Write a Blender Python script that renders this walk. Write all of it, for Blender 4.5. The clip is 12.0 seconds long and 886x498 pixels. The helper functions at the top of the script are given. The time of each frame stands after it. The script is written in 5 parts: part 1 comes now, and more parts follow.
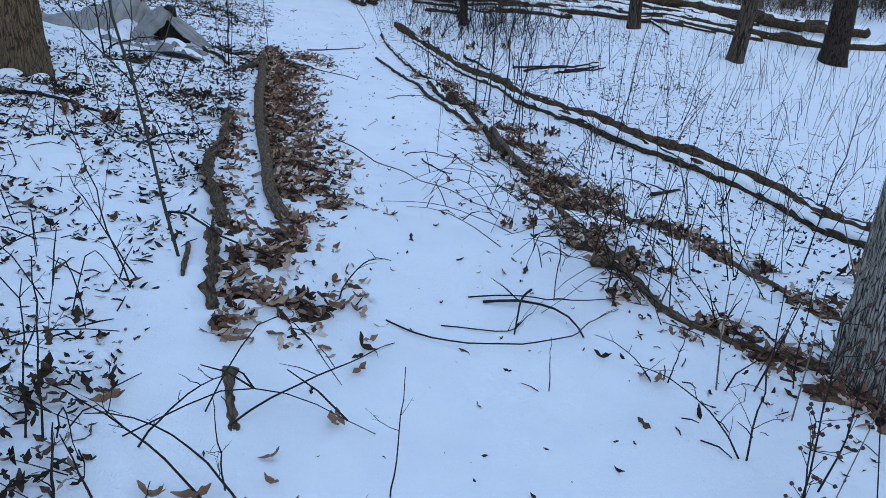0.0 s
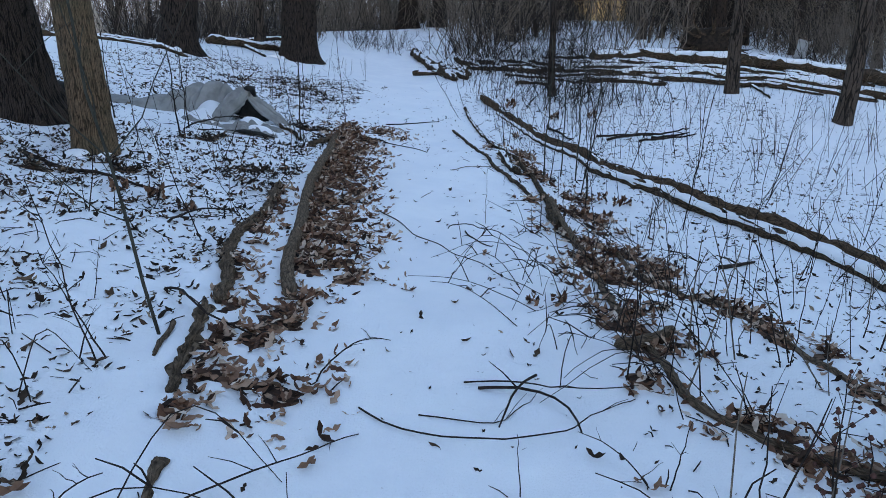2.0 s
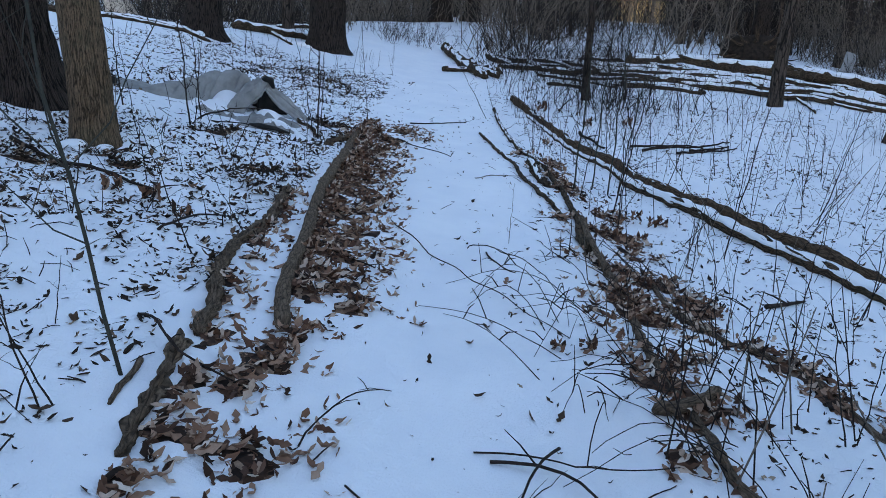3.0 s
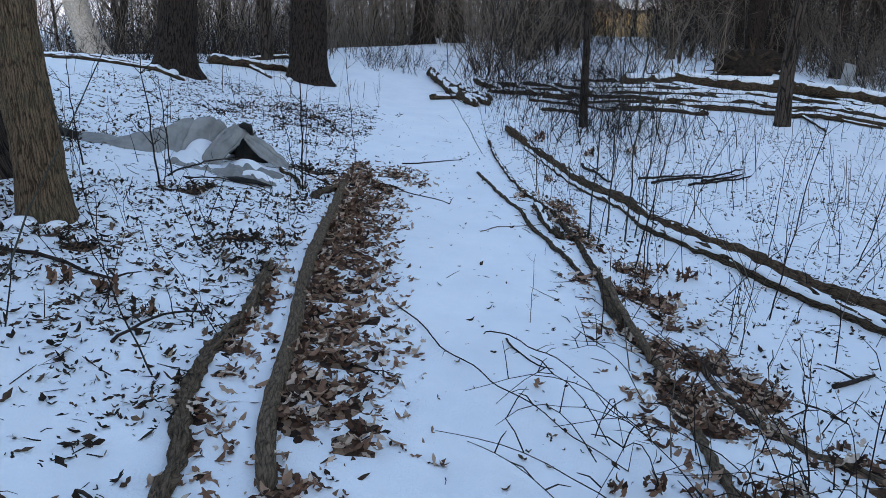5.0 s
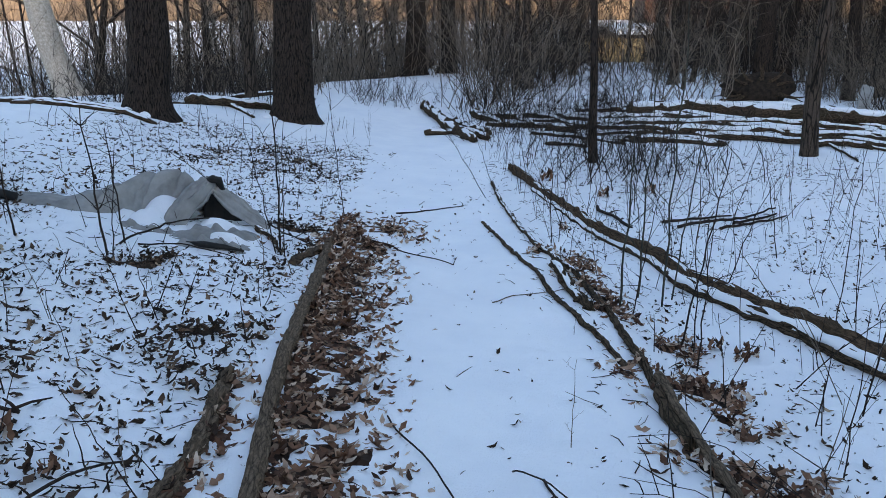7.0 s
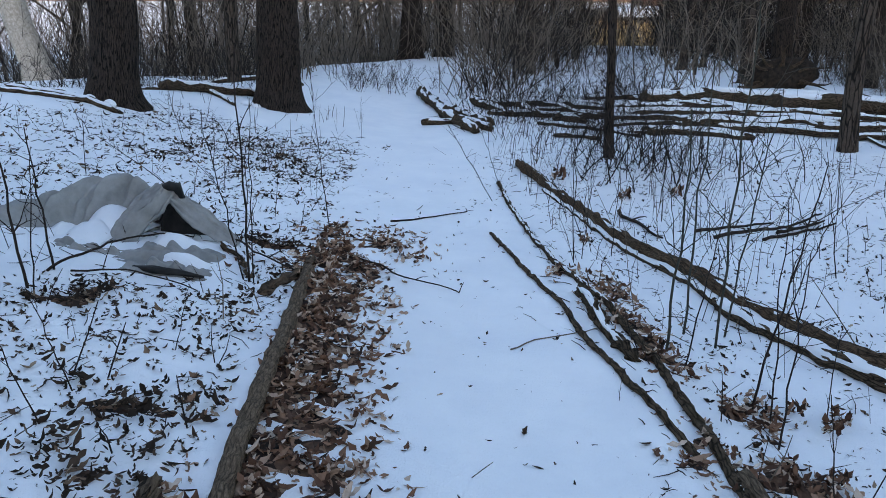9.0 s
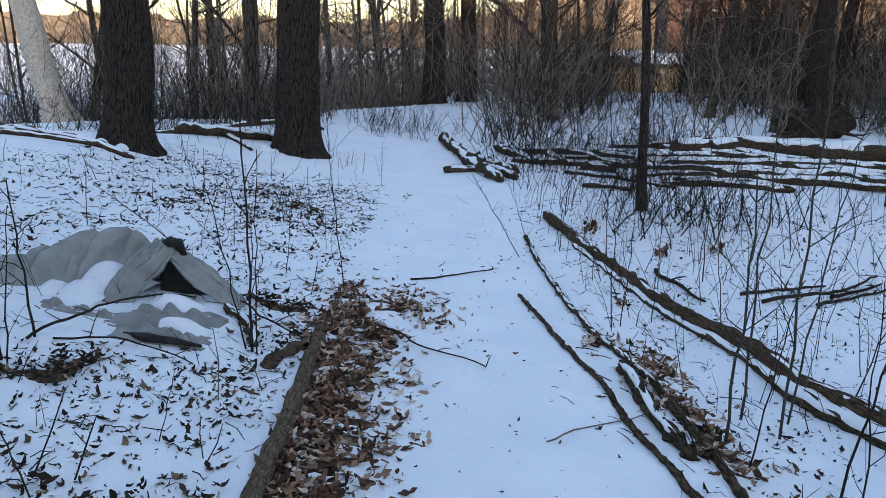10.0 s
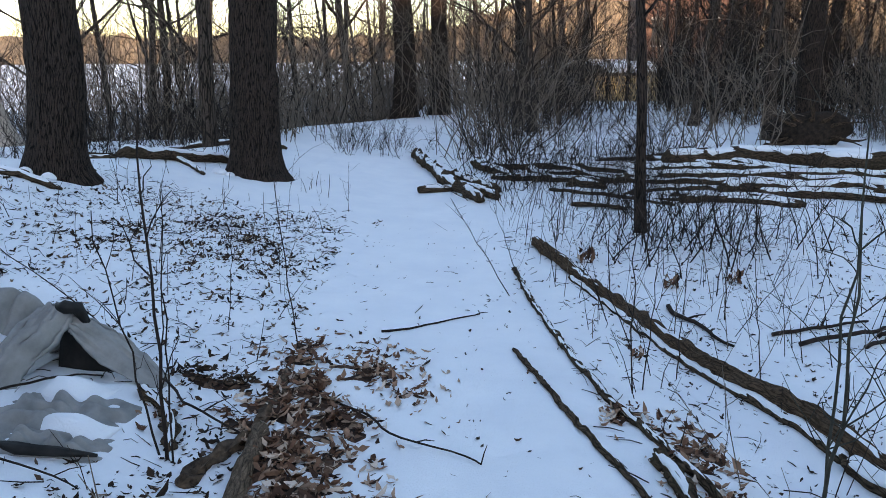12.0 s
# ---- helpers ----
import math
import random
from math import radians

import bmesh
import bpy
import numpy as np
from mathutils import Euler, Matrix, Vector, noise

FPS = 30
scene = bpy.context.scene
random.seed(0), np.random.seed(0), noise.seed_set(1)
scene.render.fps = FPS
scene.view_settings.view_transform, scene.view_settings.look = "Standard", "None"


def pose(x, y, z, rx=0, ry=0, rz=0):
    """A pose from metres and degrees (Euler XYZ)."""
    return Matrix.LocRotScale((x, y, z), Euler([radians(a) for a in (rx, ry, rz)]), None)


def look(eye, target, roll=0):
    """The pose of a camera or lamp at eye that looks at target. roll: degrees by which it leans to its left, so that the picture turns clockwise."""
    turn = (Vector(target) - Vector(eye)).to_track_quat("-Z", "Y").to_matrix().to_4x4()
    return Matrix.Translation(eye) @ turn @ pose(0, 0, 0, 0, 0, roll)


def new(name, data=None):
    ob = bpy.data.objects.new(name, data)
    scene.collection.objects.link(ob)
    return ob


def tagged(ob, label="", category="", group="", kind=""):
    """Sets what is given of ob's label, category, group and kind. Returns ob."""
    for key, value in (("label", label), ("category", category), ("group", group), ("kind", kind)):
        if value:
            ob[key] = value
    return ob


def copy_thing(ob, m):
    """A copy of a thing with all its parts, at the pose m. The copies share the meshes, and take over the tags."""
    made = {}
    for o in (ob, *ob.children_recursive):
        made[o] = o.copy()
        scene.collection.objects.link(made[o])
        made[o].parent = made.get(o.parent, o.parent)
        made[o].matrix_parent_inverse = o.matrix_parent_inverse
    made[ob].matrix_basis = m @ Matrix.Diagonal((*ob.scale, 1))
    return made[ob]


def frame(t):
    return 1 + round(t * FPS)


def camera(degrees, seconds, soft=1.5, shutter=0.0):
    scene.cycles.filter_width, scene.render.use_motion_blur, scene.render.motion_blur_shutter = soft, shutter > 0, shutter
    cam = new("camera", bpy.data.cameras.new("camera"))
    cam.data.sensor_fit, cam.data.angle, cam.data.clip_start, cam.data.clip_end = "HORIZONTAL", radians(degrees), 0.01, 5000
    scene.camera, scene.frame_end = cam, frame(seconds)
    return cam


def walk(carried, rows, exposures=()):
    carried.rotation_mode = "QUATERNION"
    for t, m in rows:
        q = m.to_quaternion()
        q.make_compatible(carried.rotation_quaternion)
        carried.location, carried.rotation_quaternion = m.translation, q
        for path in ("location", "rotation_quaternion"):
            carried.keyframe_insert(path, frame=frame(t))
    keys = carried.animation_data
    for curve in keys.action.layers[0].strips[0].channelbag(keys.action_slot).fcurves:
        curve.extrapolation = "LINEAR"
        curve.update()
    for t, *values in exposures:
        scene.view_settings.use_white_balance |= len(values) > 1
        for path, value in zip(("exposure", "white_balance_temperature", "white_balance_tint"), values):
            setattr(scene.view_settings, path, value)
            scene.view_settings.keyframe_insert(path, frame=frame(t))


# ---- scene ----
cam = camera(58.8, 12.0, soft=0.85)
PATH = [
    (0, (0.003, 0.027, 1.485), (0.043, 1.857, 0.68), 4.38),
    (0.5, (0.044, 0.048, 1.492), (0.035, 1.895, 0.725), 4.65),
    (1, (0.136, 0.072, 1.488), (0.166, 1.935, 0.762), 3.62),
    (1.5, (0.395, 0.182, 1.451), (0.379, 2.073, 0.8), 3.47),
    (2, (0.487, 0.307, 1.437), (0.219, 2.179, 0.787), 1.03),
    (2.5, (0.443, 0.534, 1.435), (0.133, 2.398, 0.781), 2.72),
    (3, (0.429, 0.805, 1.443), (0.108, 2.663, 0.775), 3.53),
    (3.2, (0.435, 0.926, 1.46), (0.095, 2.779, 0.788), 3.22),
    (4.8, (0.203, 1.459, 1.556), (-0.112, 3.327, 0.914), 1.41),
    (5, (0.166, 1.564, 1.548), (-0.13, 3.44, 0.92), 1.51),
    (5.5, (0.114, 1.857, 1.556), (-0.192, 3.747, 0.977), 1.29),
    (6, (0.078, 2.063, 1.556), (-0.234, 3.952, 0.977), -0.02),
    (6.5, (-0.025, 2.377, 1.531), (-0.334, 4.274, 0.977), -0.43),
    (6.7, (-0.04, 2.471, 1.536), (-0.336, 4.369, 0.981), -0.02),
    (8.3, (-0.189, 3.391, 1.461), (-0.46, 5.278, 0.856), -0.39),
    (8.5, (-0.221, 3.505, 1.471), (-0.494, 5.392, 0.869), -0.19),
    (9, (-0.284, 3.692, 1.481), (-0.559, 5.58, 0.88), 0.31),
    (9.5, (-0.351, 3.967, 1.463), (-0.643, 5.864, 0.899), 0.38),
    (10, (-0.402, 4.206, 1.472), (-0.73, 6.115, 0.974), 0.75),
    (10.5, (-0.487, 4.462, 1.45), (-0.826, 6.37, 0.957), 0.24),
    (11, (-0.571, 4.749, 1.445), (-0.853, 6.674, 0.98), 0.65),
    (11.5, (-0.578, 5.005, 1.423), (-0.814, 6.935, 0.953), -0.24),
    (12, (-0.588, 5.283, 1.411), (-0.857, 7.209, 0.944), -0.45),
]
EXPOSURE = 2.1
walk(cam, [(t, look(eye, target, roll)) for t, eye, target, roll in PATH],
     exposures=[(t, EXPOSURE + e, k, 20) for t, e, k in ((0.0, 0.20, 6850), (0.5, 0.06, 6600), (1.0, 0.08, 6750), (1.5, 0.14, 7000), (2.0, 0.02, 6800), (2.5, -0.04, 6500), (3.2, -0.04, 6550), (5.0, 0.06, 7000), (12.0, 0.06, 6950))])

# ---- light: open shade at the end of a clear winter day, a low sun behind an added, unseen wooded ridge ----
world = bpy.data.worlds.new("sky")
scene.world = world
world.use_nodes = True
wn = world.node_tree.nodes
sky = wn.new("ShaderNodeTexSky")
sky.sky_type, sky.sun_disc = "NISHITA", False
SUN_UP, SUN_TURN = 8.0, 168.0
sky.sun_elevation, sky.sun_rotation = radians(SUN_UP), radians(SUN_TURN)
sky.air_density, sky.dust_density, sky.ozone_density = 1.0, 0.6, 1.6
world.node_tree.links.new(sky.outputs[0], wn["Background"].inputs[0])
wn["Background"].inputs[1].default_value = 0.15
sun = new("sun", bpy.data.lights.new("sun", "SUN"))
sun.data.energy, sun.data.angle, sun.data.color = 2.4, radians(0.6), (1.0, 0.76, 0.50)
sun_dir = Vector((math.sin(radians(SUN_TURN)) * math.cos(radians(SUN_UP)), math.cos(radians(SUN_TURN)) * math.cos(radians(SUN_UP)), math.sin(radians(SUN_UP))))
sun.matrix_world = look(sun_dir * 60, (0, 0, 0))


# ---- materials ----
def material(name, rough=0.9, spec=0.3):
    m = bpy.data.materials.new(name)
    m.use_nodes = True
    b = m.node_tree.nodes["Principled BSDF"]
    b.inputs["Roughness"].default_value = rough
    b.inputs["Specular IOR Level"].default_value = spec
    return m, m.node_tree.nodes, m.node_tree.links, b


def ramp(nodes, stops):
    r = nodes.new("ShaderNodeValToRGB")
    while len(r.color_ramp.elements) < len(stops):
        r.color_ramp.elements.new(0.5)
    for e, (p, c) in zip(r.color_ramp.elements, stops):
        e.position, e.color = p, (*c, 1)
    return r


def noise_node(nodes, links, coord, scale, detail=5, rough=0.6, stretch=(1, 1, 1)):
    mp = nodes.new("ShaderNodeMapping")
    mp.inputs["Scale"].default_value = stretch
    links.new(coord, mp.inputs["Vector"])
    n = nodes.new("ShaderNodeTexNoise")
    n.inputs["Scale"].default_value, n.inputs["Detail"].default_value, n.inputs["Roughness"].default_value = scale, detail, rough
    links.new(mp.outputs[0], n.inputs["Vector"])
    return n.outputs["Fac"]


def mix_node(nodes, links, fac, a, b, blend="MIX"):
    n = nodes.new("ShaderNodeMix")
    n.data_type, n.blend_type = "RGBA", blend
    for sock, v in ((n.inputs[0], fac), (n.inputs[6], a), (n.inputs[7], b)):
        if isinstance(v, (int, float)):
            sock.default_value = v
        elif isinstance(v, tuple):
            sock.default_value = (*v, 1)
        else:
            links.new(v, sock)
    return n.outputs[2]


def bump_node(nodes, links, b, height, strength, distance):
    n = nodes.new("ShaderNodeBump")
    n.inputs["Strength"].default_value, n.inputs["Distance"].default_value = strength, distance
    links.new(height, n.inputs["Height"])
    links.new(n.outputs[0], b.inputs["Normal"])


def snow_material():
    m, n, l, b = material("snow", 0.75, 0.25)
    co = n.new("ShaderNodeTexCoord").outputs["Object"]
    grain = noise_node(n, l, co, 90, 4, 0.7)
    patch = noise_node(n, l, co, 2.3, 5, 0.6)
    specks = noise_node(n, l, co, 34, 3, 0.55)
    c = ramp(n, [(0.3, (0.80, 0.82, 0.85)), (0.7, (0.88, 0.89, 0.90))])
    l.new(patch, c.inputs[0])
    dirt = ramp(n, [(0.74, (0, 0, 0)), (0.80, (0.7, 0.7, 0.7))])
    l.new(specks, dirt.inputs[0])
    l.new(mix_node(n, l, dirt.outputs[0], c.outputs[0], (0.30, 0.25, 0.20)), b.inputs["Base Color"])
    add = n.new("ShaderNodeMath")
    add.operation = "MULTIPLY_ADD"
    l.new(patch, add.inputs[0])
    add.inputs[1].default_value = 3.0
    l.new(grain, add.inputs[2])
    bump_node(n, l, b, add.outputs[0], 0.6, 0.018)
    return m


def bark_material(name, dark, light, stretch=(26, 5, 1), moss=None, rough=0.92, depth=0.02, plates=0.6):
    """Furrowed bark along the trunk: u round it and v along it, in metres."""
    m, n, l, b = material(name, rough, 0.06)
    uv = n.new("ShaderNodeUVMap").outputs[0]
    warp = n.new("ShaderNodeTexNoise")
    warp.inputs["Scale"].default_value, warp.inputs["Detail"].default_value = 9.0, 3.0
    l.new(uv, warp.inputs["Vector"])
    shift = n.new("ShaderNodeVectorMath")
    shift.operation = "MULTIPLY_ADD"
    l.new(warp.outputs["Color"], shift.inputs[0])
    shift.inputs[1].default_value = (0.05, 0.05, 0.0)
    l.new(uv, shift.inputs[2])
    mp = n.new("ShaderNodeMapping")
    mp.inputs["Scale"].default_value = (stretch[0] * 0.75, stretch[1] * 0.8, 1)
    l.new(shift.outputs[0], mp.inputs["Vector"])
    cells = n.new("ShaderNodeTexVoronoi")
    cells.feature = "DISTANCE_TO_EDGE"
    cells.inputs["Scale"].default_value = 1.0
    l.new(mp.outputs[0], cells.inputs["Vector"])
    ridge = ramp(n, [(0.0, (0, 0, 0)), (0.15, (1, 1, 1))])
    l.new(cells.outputs["Distance"], ridge.inputs[0])
    fur = noise_node(n, l, shift.outputs[0], 1.0, 6, 0.68, stretch)
    mix = n.new("ShaderNodeMix")
    mix.inputs[0].default_value = plates
    l.new(fur, mix.inputs[2])
    l.new(ridge.outputs[0], mix.inputs[3])
    height = mix.outputs[0]
    big = noise_node(n, l, n.new("ShaderNodeTexCoord").outputs["Object"], 3.2, 5, 0.65)
    fine = noise_node(n, l, uv, 150, 4, 0.7, (1, 0.4, 1))
    c = ramp(n, [(0.26, dark), (0.46, tuple(a + (z - a) * 0.45 for a, z in zip(dark, light))), (0.68, light)])
    l.new(height, c.inputs[0])
    col = c.outputs[0]
    if moss:
        r = ramp(n, [(0.48, (0, 0, 0)), (0.68, (0.6, 0.6, 0.6))])
        l.new(big, r.inputs[0])
        col = mix_node(n, l, r.outputs[0], col, moss)
    col = mix_node(n, l, 0.75, col, fine, "OVERLAY")
    col = mix_node(n, l, 0.6, col, noise_node(n, l, uv, 22, 4, 0.7), "OVERLAY")
    l.new(col, b.inputs["Base Color"])
    bump_node(n, l, b, height, 0.9, depth)
    return m


def leaf_material(name, stops):
    m, n, l, b = material(name, 0.8, 0.10)
    isl = n.new("ShaderNodeNewGeometry").outputs["Random Per Island"]
    c = ramp(n, stops)
    l.new(isl, c.inputs[0])
    f = noise_node(n, l, n.new("ShaderNodeTexCoord").outputs["Object"], 45, 4, 0.65)
    l.new(mix_node(n, l, 0.45, c.outputs[0], f, "OVERLAY"), b.inputs["Base Color"])
    bump_node(n, l, b, f, 0.5, 0.004)
    return m


def plain_material(name, a, z, scale=14, rough=0.85, bump=0.3, distance=0.01, stretch=(1, 1, 1)):
    m, n, l, b = material(name, rough, 0.1)
    co = n.new("ShaderNodeTexCoord").outputs["Object"]
    f = noise_node(n, l, co, scale, 6, 0.65, stretch)
    g = noise_node(n, l, co, scale * 0.14, 3, 0.55)
    c = ramp(n, [(0.3, a), (0.7, z)])
    l.new(f, c.inputs[0])
    l.new(mix_node(n, l, 0.4, c.outputs[0], g, "OVERLAY"), b.inputs["Base Color"])
    bump_node(n, l, b, f, bump, distance)
    return m


SNOW = snow_material()
BARK_DARK = bark_material("bark_dark_oak", (0.009, 0.007, 0.006), (0.052, 0.038, 0.030), (58, 6, 1))
BARK_BROWN = bark_material("bark_brown", (0.028, 0.019, 0.012), (0.17, 0.112, 0.068), (64, 8, 1), moss=(0.10, 0.09, 0.055), plates=0.4)
BARK_GREY = bark_material("bark_grey_ridged", (0.022, 0.018, 0.014), (0.30, 0.27, 0.235), (84, 13, 1), plates=0.5)
BARK_LOG = bark_material("bark_old_log", (0.020, 0.014, 0.010), (0.185, 0.130, 0.088), (80, 14, 1), plates=0.2)
BARK_WET = bark_material("bark_wet_log", (0.009, 0.007, 0.005), (0.10, 0.068, 0.045), (60, 12, 1), moss=(0.055, 0.045, 0.026), plates=0.35)
BARK_RUSSET = bark_material("bark_russet_log", (0.012, 0.008, 0.006), (0.125, 0.080, 0.050), (60, 12, 1), moss=(0.060, 0.040, 0.024), plates=0.25)
BARK_PALE = bark_material("bark_pale", (0.25, 0.20, 0.15), (0.62, 0.52, 0.42), (9, 16, 1), plates=0.05)
BARK_FAR = bark_material("bark_far", (0.014, 0.011, 0.009), (0.075, 0.056, 0.043), (20, 4, 1))
SCAR = bark_material("bare_scar_wood", (0.13, 0.105, 0.08), (0.46, 0.41, 0.35), (34, 2.4, 1), plates=0.1)
TWIG = plain_material("twig_dark", (0.010, 0.008, 0.007), (0.048, 0.034, 0.027), 22)
TWIG_GREY = plain_material("twig_grey", (0.09, 0.072, 0.056), (0.22, 0.175, 0.135), 20)
TWIG_GREEN = plain_material("sapling_green_grey", (0.030, 0.029, 0.022), (0.075, 0.070, 0.054), 18)
LEAF = leaf_material("dead_leaf", [(0.0, (0.026, 0.016, 0.011)), (0.22, (0.085, 0.043, 0.028)), (0.50, (0.19, 0.100, 0.062)), (0.74, (0.31, 0.19, 0.125)), (0.9, (0.50, 0.38, 0.29)), (1.0, (0.64, 0.54, 0.45))])
# Darker leaf colours for the slope, far and path litter.
LEAF_DARKER = leaf_material("darker_dead_leaf", [(0.0, (0.020, 0.014, 0.010)), (0.55, (0.038, 0.025, 0.017)), (0.82, (0.080, 0.050, 0.033)), (0.94, (0.17, 0.110, 0.072)), (1.0, (0.38, 0.29, 0.20))])


def mould_material():
    """Matted dead leaves pressed into a dark bed."""
    m, n, l, b = material("leaf_mould", 0.85, 0.1)
    co = n.new("ShaderNodeTexCoord").outputs["Object"]
    warp = n.new("ShaderNodeTexNoise")
    warp.inputs["Scale"].default_value = 14.0
    l.new(co, warp.inputs["Vector"])
    shift = n.new("ShaderNodeVectorMath")
    shift.operation = "MULTIPLY_ADD"
    l.new(warp.outputs["Color"], shift.inputs[0])
    shift.inputs[1].default_value = (0.05, 0.05, 0.05)
    l.new(co, shift.inputs[2])
    cells = n.new("ShaderNodeTexVoronoi")
    cells.inputs["Scale"].default_value = 24.0
    l.new(shift.outputs[0], cells.inputs["Vector"])
    grey = n.new("ShaderNodeSeparateColor")
    l.new(cells.outputs["Color"], grey.inputs[0])
    c = ramp(n, [(0.0, (0.014, 0.009, 0.007)), (0.45, (0.055, 0.030, 0.020)), (0.8, (0.12, 0.066, 0.042)), (1.0, (0.27, 0.18, 0.12))])
    l.new(grey.outputs[0], c.inputs[0])
    f = noise_node(n, l, co, 60, 4, 0.7)
    l.new(mix_node(n, l, 0.6, c.outputs[0], f, "OVERLAY"), b.inputs["Base Color"])
    bump_node(n, l, b, cells.outputs["Distance"], 0.8, 0.02)
    return m


MOULD = mould_material()
ROT = plain_material("rotten_wood", (0.018, 0.012, 0.009), (0.15, 0.10, 0.065), 20, bump=0.8, distance=0.02)
TARP = plain_material("grey_canvas", (0.20, 0.197, 0.188), (0.33, 0.325, 0.31), 7, rough=0.8, bump=0.25)
# Near-black: painted shade in the canvas hollow, its dark rolls, house panes.
NEAR_BLACK = plain_material("near_black_shade_rolls_panes", (0.012, 0.012, 0.012), (0.035, 0.033, 0.03), 9, rough=0.6)
SHED = plain_material("tan_boards", (0.46, 0.30, 0.13), (0.66, 0.46, 0.22), 5, stretch=(1, 1, 0.15))
RED_WOOD = plain_material("red_brown_boards", (0.085, 0.050, 0.040), (0.145, 0.082, 0.062), 6)
CLAY = plain_material("root_earth", (0.012, 0.009, 0.007), (0.05, 0.036, 0.026), 10, bump=1.0, distance=0.05)
FAR_WOODS = plain_material("far_woods", (0.11, 0.088, 0.066), (0.25, 0.195, 0.140), 0.5, bump=0.6, distance=1.0, stretch=(1, 1, 0.2))
BERRY = plain_material("dry_seed_heads", (0.05, 0.022, 0.018), (0.13, 0.06, 0.045), 40)
WHITE = plain_material("weathered_white_board", (0.30, 0.30, 0.29), (0.42, 0.42, 0.41), 9)


# ---- mesh building ----
class Build:
    """Collects vertices, faces and a map in metres, and becomes one mesh."""

    def __init__(self):
        self.v, self.f, self.uv = [], [], []

    def tube(self, pts, radii, sides=8, rough=0.0, freq=6.0, ridge=0.0, ridges=9, squash=1.0, seed=0.0, caps=True):
        pts = [Vector(p) for p in pts]
        start, count, along = len(self.v), len(pts), 0.0
        ref = None
        for i, p in enumerate(pts):
            d = (pts[min(i + 1, count - 1)] - pts[max(i - 1, 0)]).normalized()
            if ref is None:
                ref = d.orthogonal().normalized()
            s = (ref - d * ref.dot(d)).normalized()
            ref, u = s, d.cross(s)
            if i:
                along += (p - pts[i - 1]).length
            for k in range(sides + 1):
                a = 2 * math.pi * (k % sides) / sides
                r = radii[i]
                if rough:
                    r *= 1 + rough * noise.noise(Vector((math.cos(a) * 1.3 + seed, math.sin(a) * 1.3, along * freq)))
                if ridge:
                    w = noise.noise(Vector((math.cos(a) * ridges / 2.2 + seed, math.sin(a) * ridges / 2.2, along * (2.6 + 0.22 / max(radii)) + seed)))
                    r += ridge * (abs(w) * 2 - 0.5)
                q = p + s * (math.cos(a) * r) + u * (math.sin(a) * r)
                if squash != 1.0:
                    q.z = p.z + (q.z - p.z) * squash
                self.v.append(q)
                self.uv.append((k / sides * 2 * math.pi * max(radii), along))
        for i in range(count - 1):
            for k in range(sides):
                a = start + i * (sides + 1) + k
                self.f.append((a, a + 1, a + sides + 2, a + sides + 1))
        if caps:
            for i, o in ((0, -1), (count - 1, 1)):
                c = len(self.v)
                d = (pts[1] - pts[0]) if i == 0 else (pts[-1] - pts[-2])
                self.v.append(pts[i] + d.normalized() * o * radii[i] * 0.25)
                self.uv.append((0.0, along))
                for k in range(sides):
                    a = start + i * (sides + 1) + k
                    b = a + 1
                    self.f.append((b, a, c) if i == 0 else (a, b, c))
        return self

    def box(self, x, y, z, m=None):
        s = len(self.v)
        for a in (-0.5, 0.5):
            for b in (-0.5, 0.5):
                for c in (-0.5, 0.5):
                    q = Vector((a * x, b * y, c * z))
                    self.v.append(m @ q if m else q)
                    self.uv.append((a * x, c * z))
        self.f += [tuple(s + i for i in q) for q in ((0, 1, 3, 2), (4, 6, 7, 5), (0, 4, 5, 1), (2, 3, 7, 6), (0, 2, 6, 4), (1, 5, 7, 3))]
        return self

    def leaf(self, p, size, turn, tip, roll, lobes, curl):
        """One curled oak leaf, lying on p."""
        s = len(self.v)
        m = Matrix.Translation(p) @ Euler((tip, roll, turn)).to_matrix().to_4x4()
        rows = 6 if lobes else 4
        prof = (0.03, 0.15, 0.08, 0.21, 0.11, 0.02) if lobes else (0.03, 0.14, 0.12, 0.02)
        skew = 0.5 * math.sin(turn * 7.0)
        for i in range(rows):
            v = i / (rows - 1) - 0.5
            lift = curl * (2 * v) ** 2 * 0.35
            w = prof[i]
            for side in (-1, 0, 1):
                self.v.append(m @ (Vector((side * w, v, lift + (1 + skew * side) * abs(side) * curl * w * 0.8)) * size))
                self.uv.append((side * w, v))
        for i in range(rows - 1):
            a = s + i * 3
            self.f += [(a, a + 1, a + 4, a + 3), (a + 1, a + 2, a + 5, a + 4)]

    def object(self, name, mat, parent=None, label="", smooth=True):
        me = bpy.data.meshes.new(name)
        me.from_pydata([tuple(q) for q in self.v], [], self.f)
        if self.uv:
            layer = me.uv_layers.new(name="map")
            idx = np.empty(len(me.loops), dtype=np.int32)
            me.loops.foreach_get("vertex_index", idx)
            layer.data.foreach_set("uv", np.array(self.uv, dtype=np.float32)[idx].ravel())
        me.materials.append(mat)
        if smooth:
            me.polygons.foreach_set("use_smooth", np.ones(len(me.polygons), dtype=bool))
        ob = new(name, me)
        if parent is not None:
            ob.parent = parent
        return tagged(ob, label)


def part(name, bm, mat, parent, label="", smooth=True):
    return bm.object(name, mat, parent, label, smooth)


def empty(name, m, label, category, group="", kind=""):
    ob = new(name)
    ob.empty_display_size = 0.1
    ob.matrix_basis = m
    return tagged(ob, label, category, group, kind)


# ---- the ground: one sheet, a trodden path along a wooded slope, a frozen lake beyond ----
def soft(v, a, b, s):
    def sp(u):
        return u if u / s > 30 else s * math.log1p(math.exp(max(-30, u / s)))
    return a + sp(v - a) - sp(v - b)


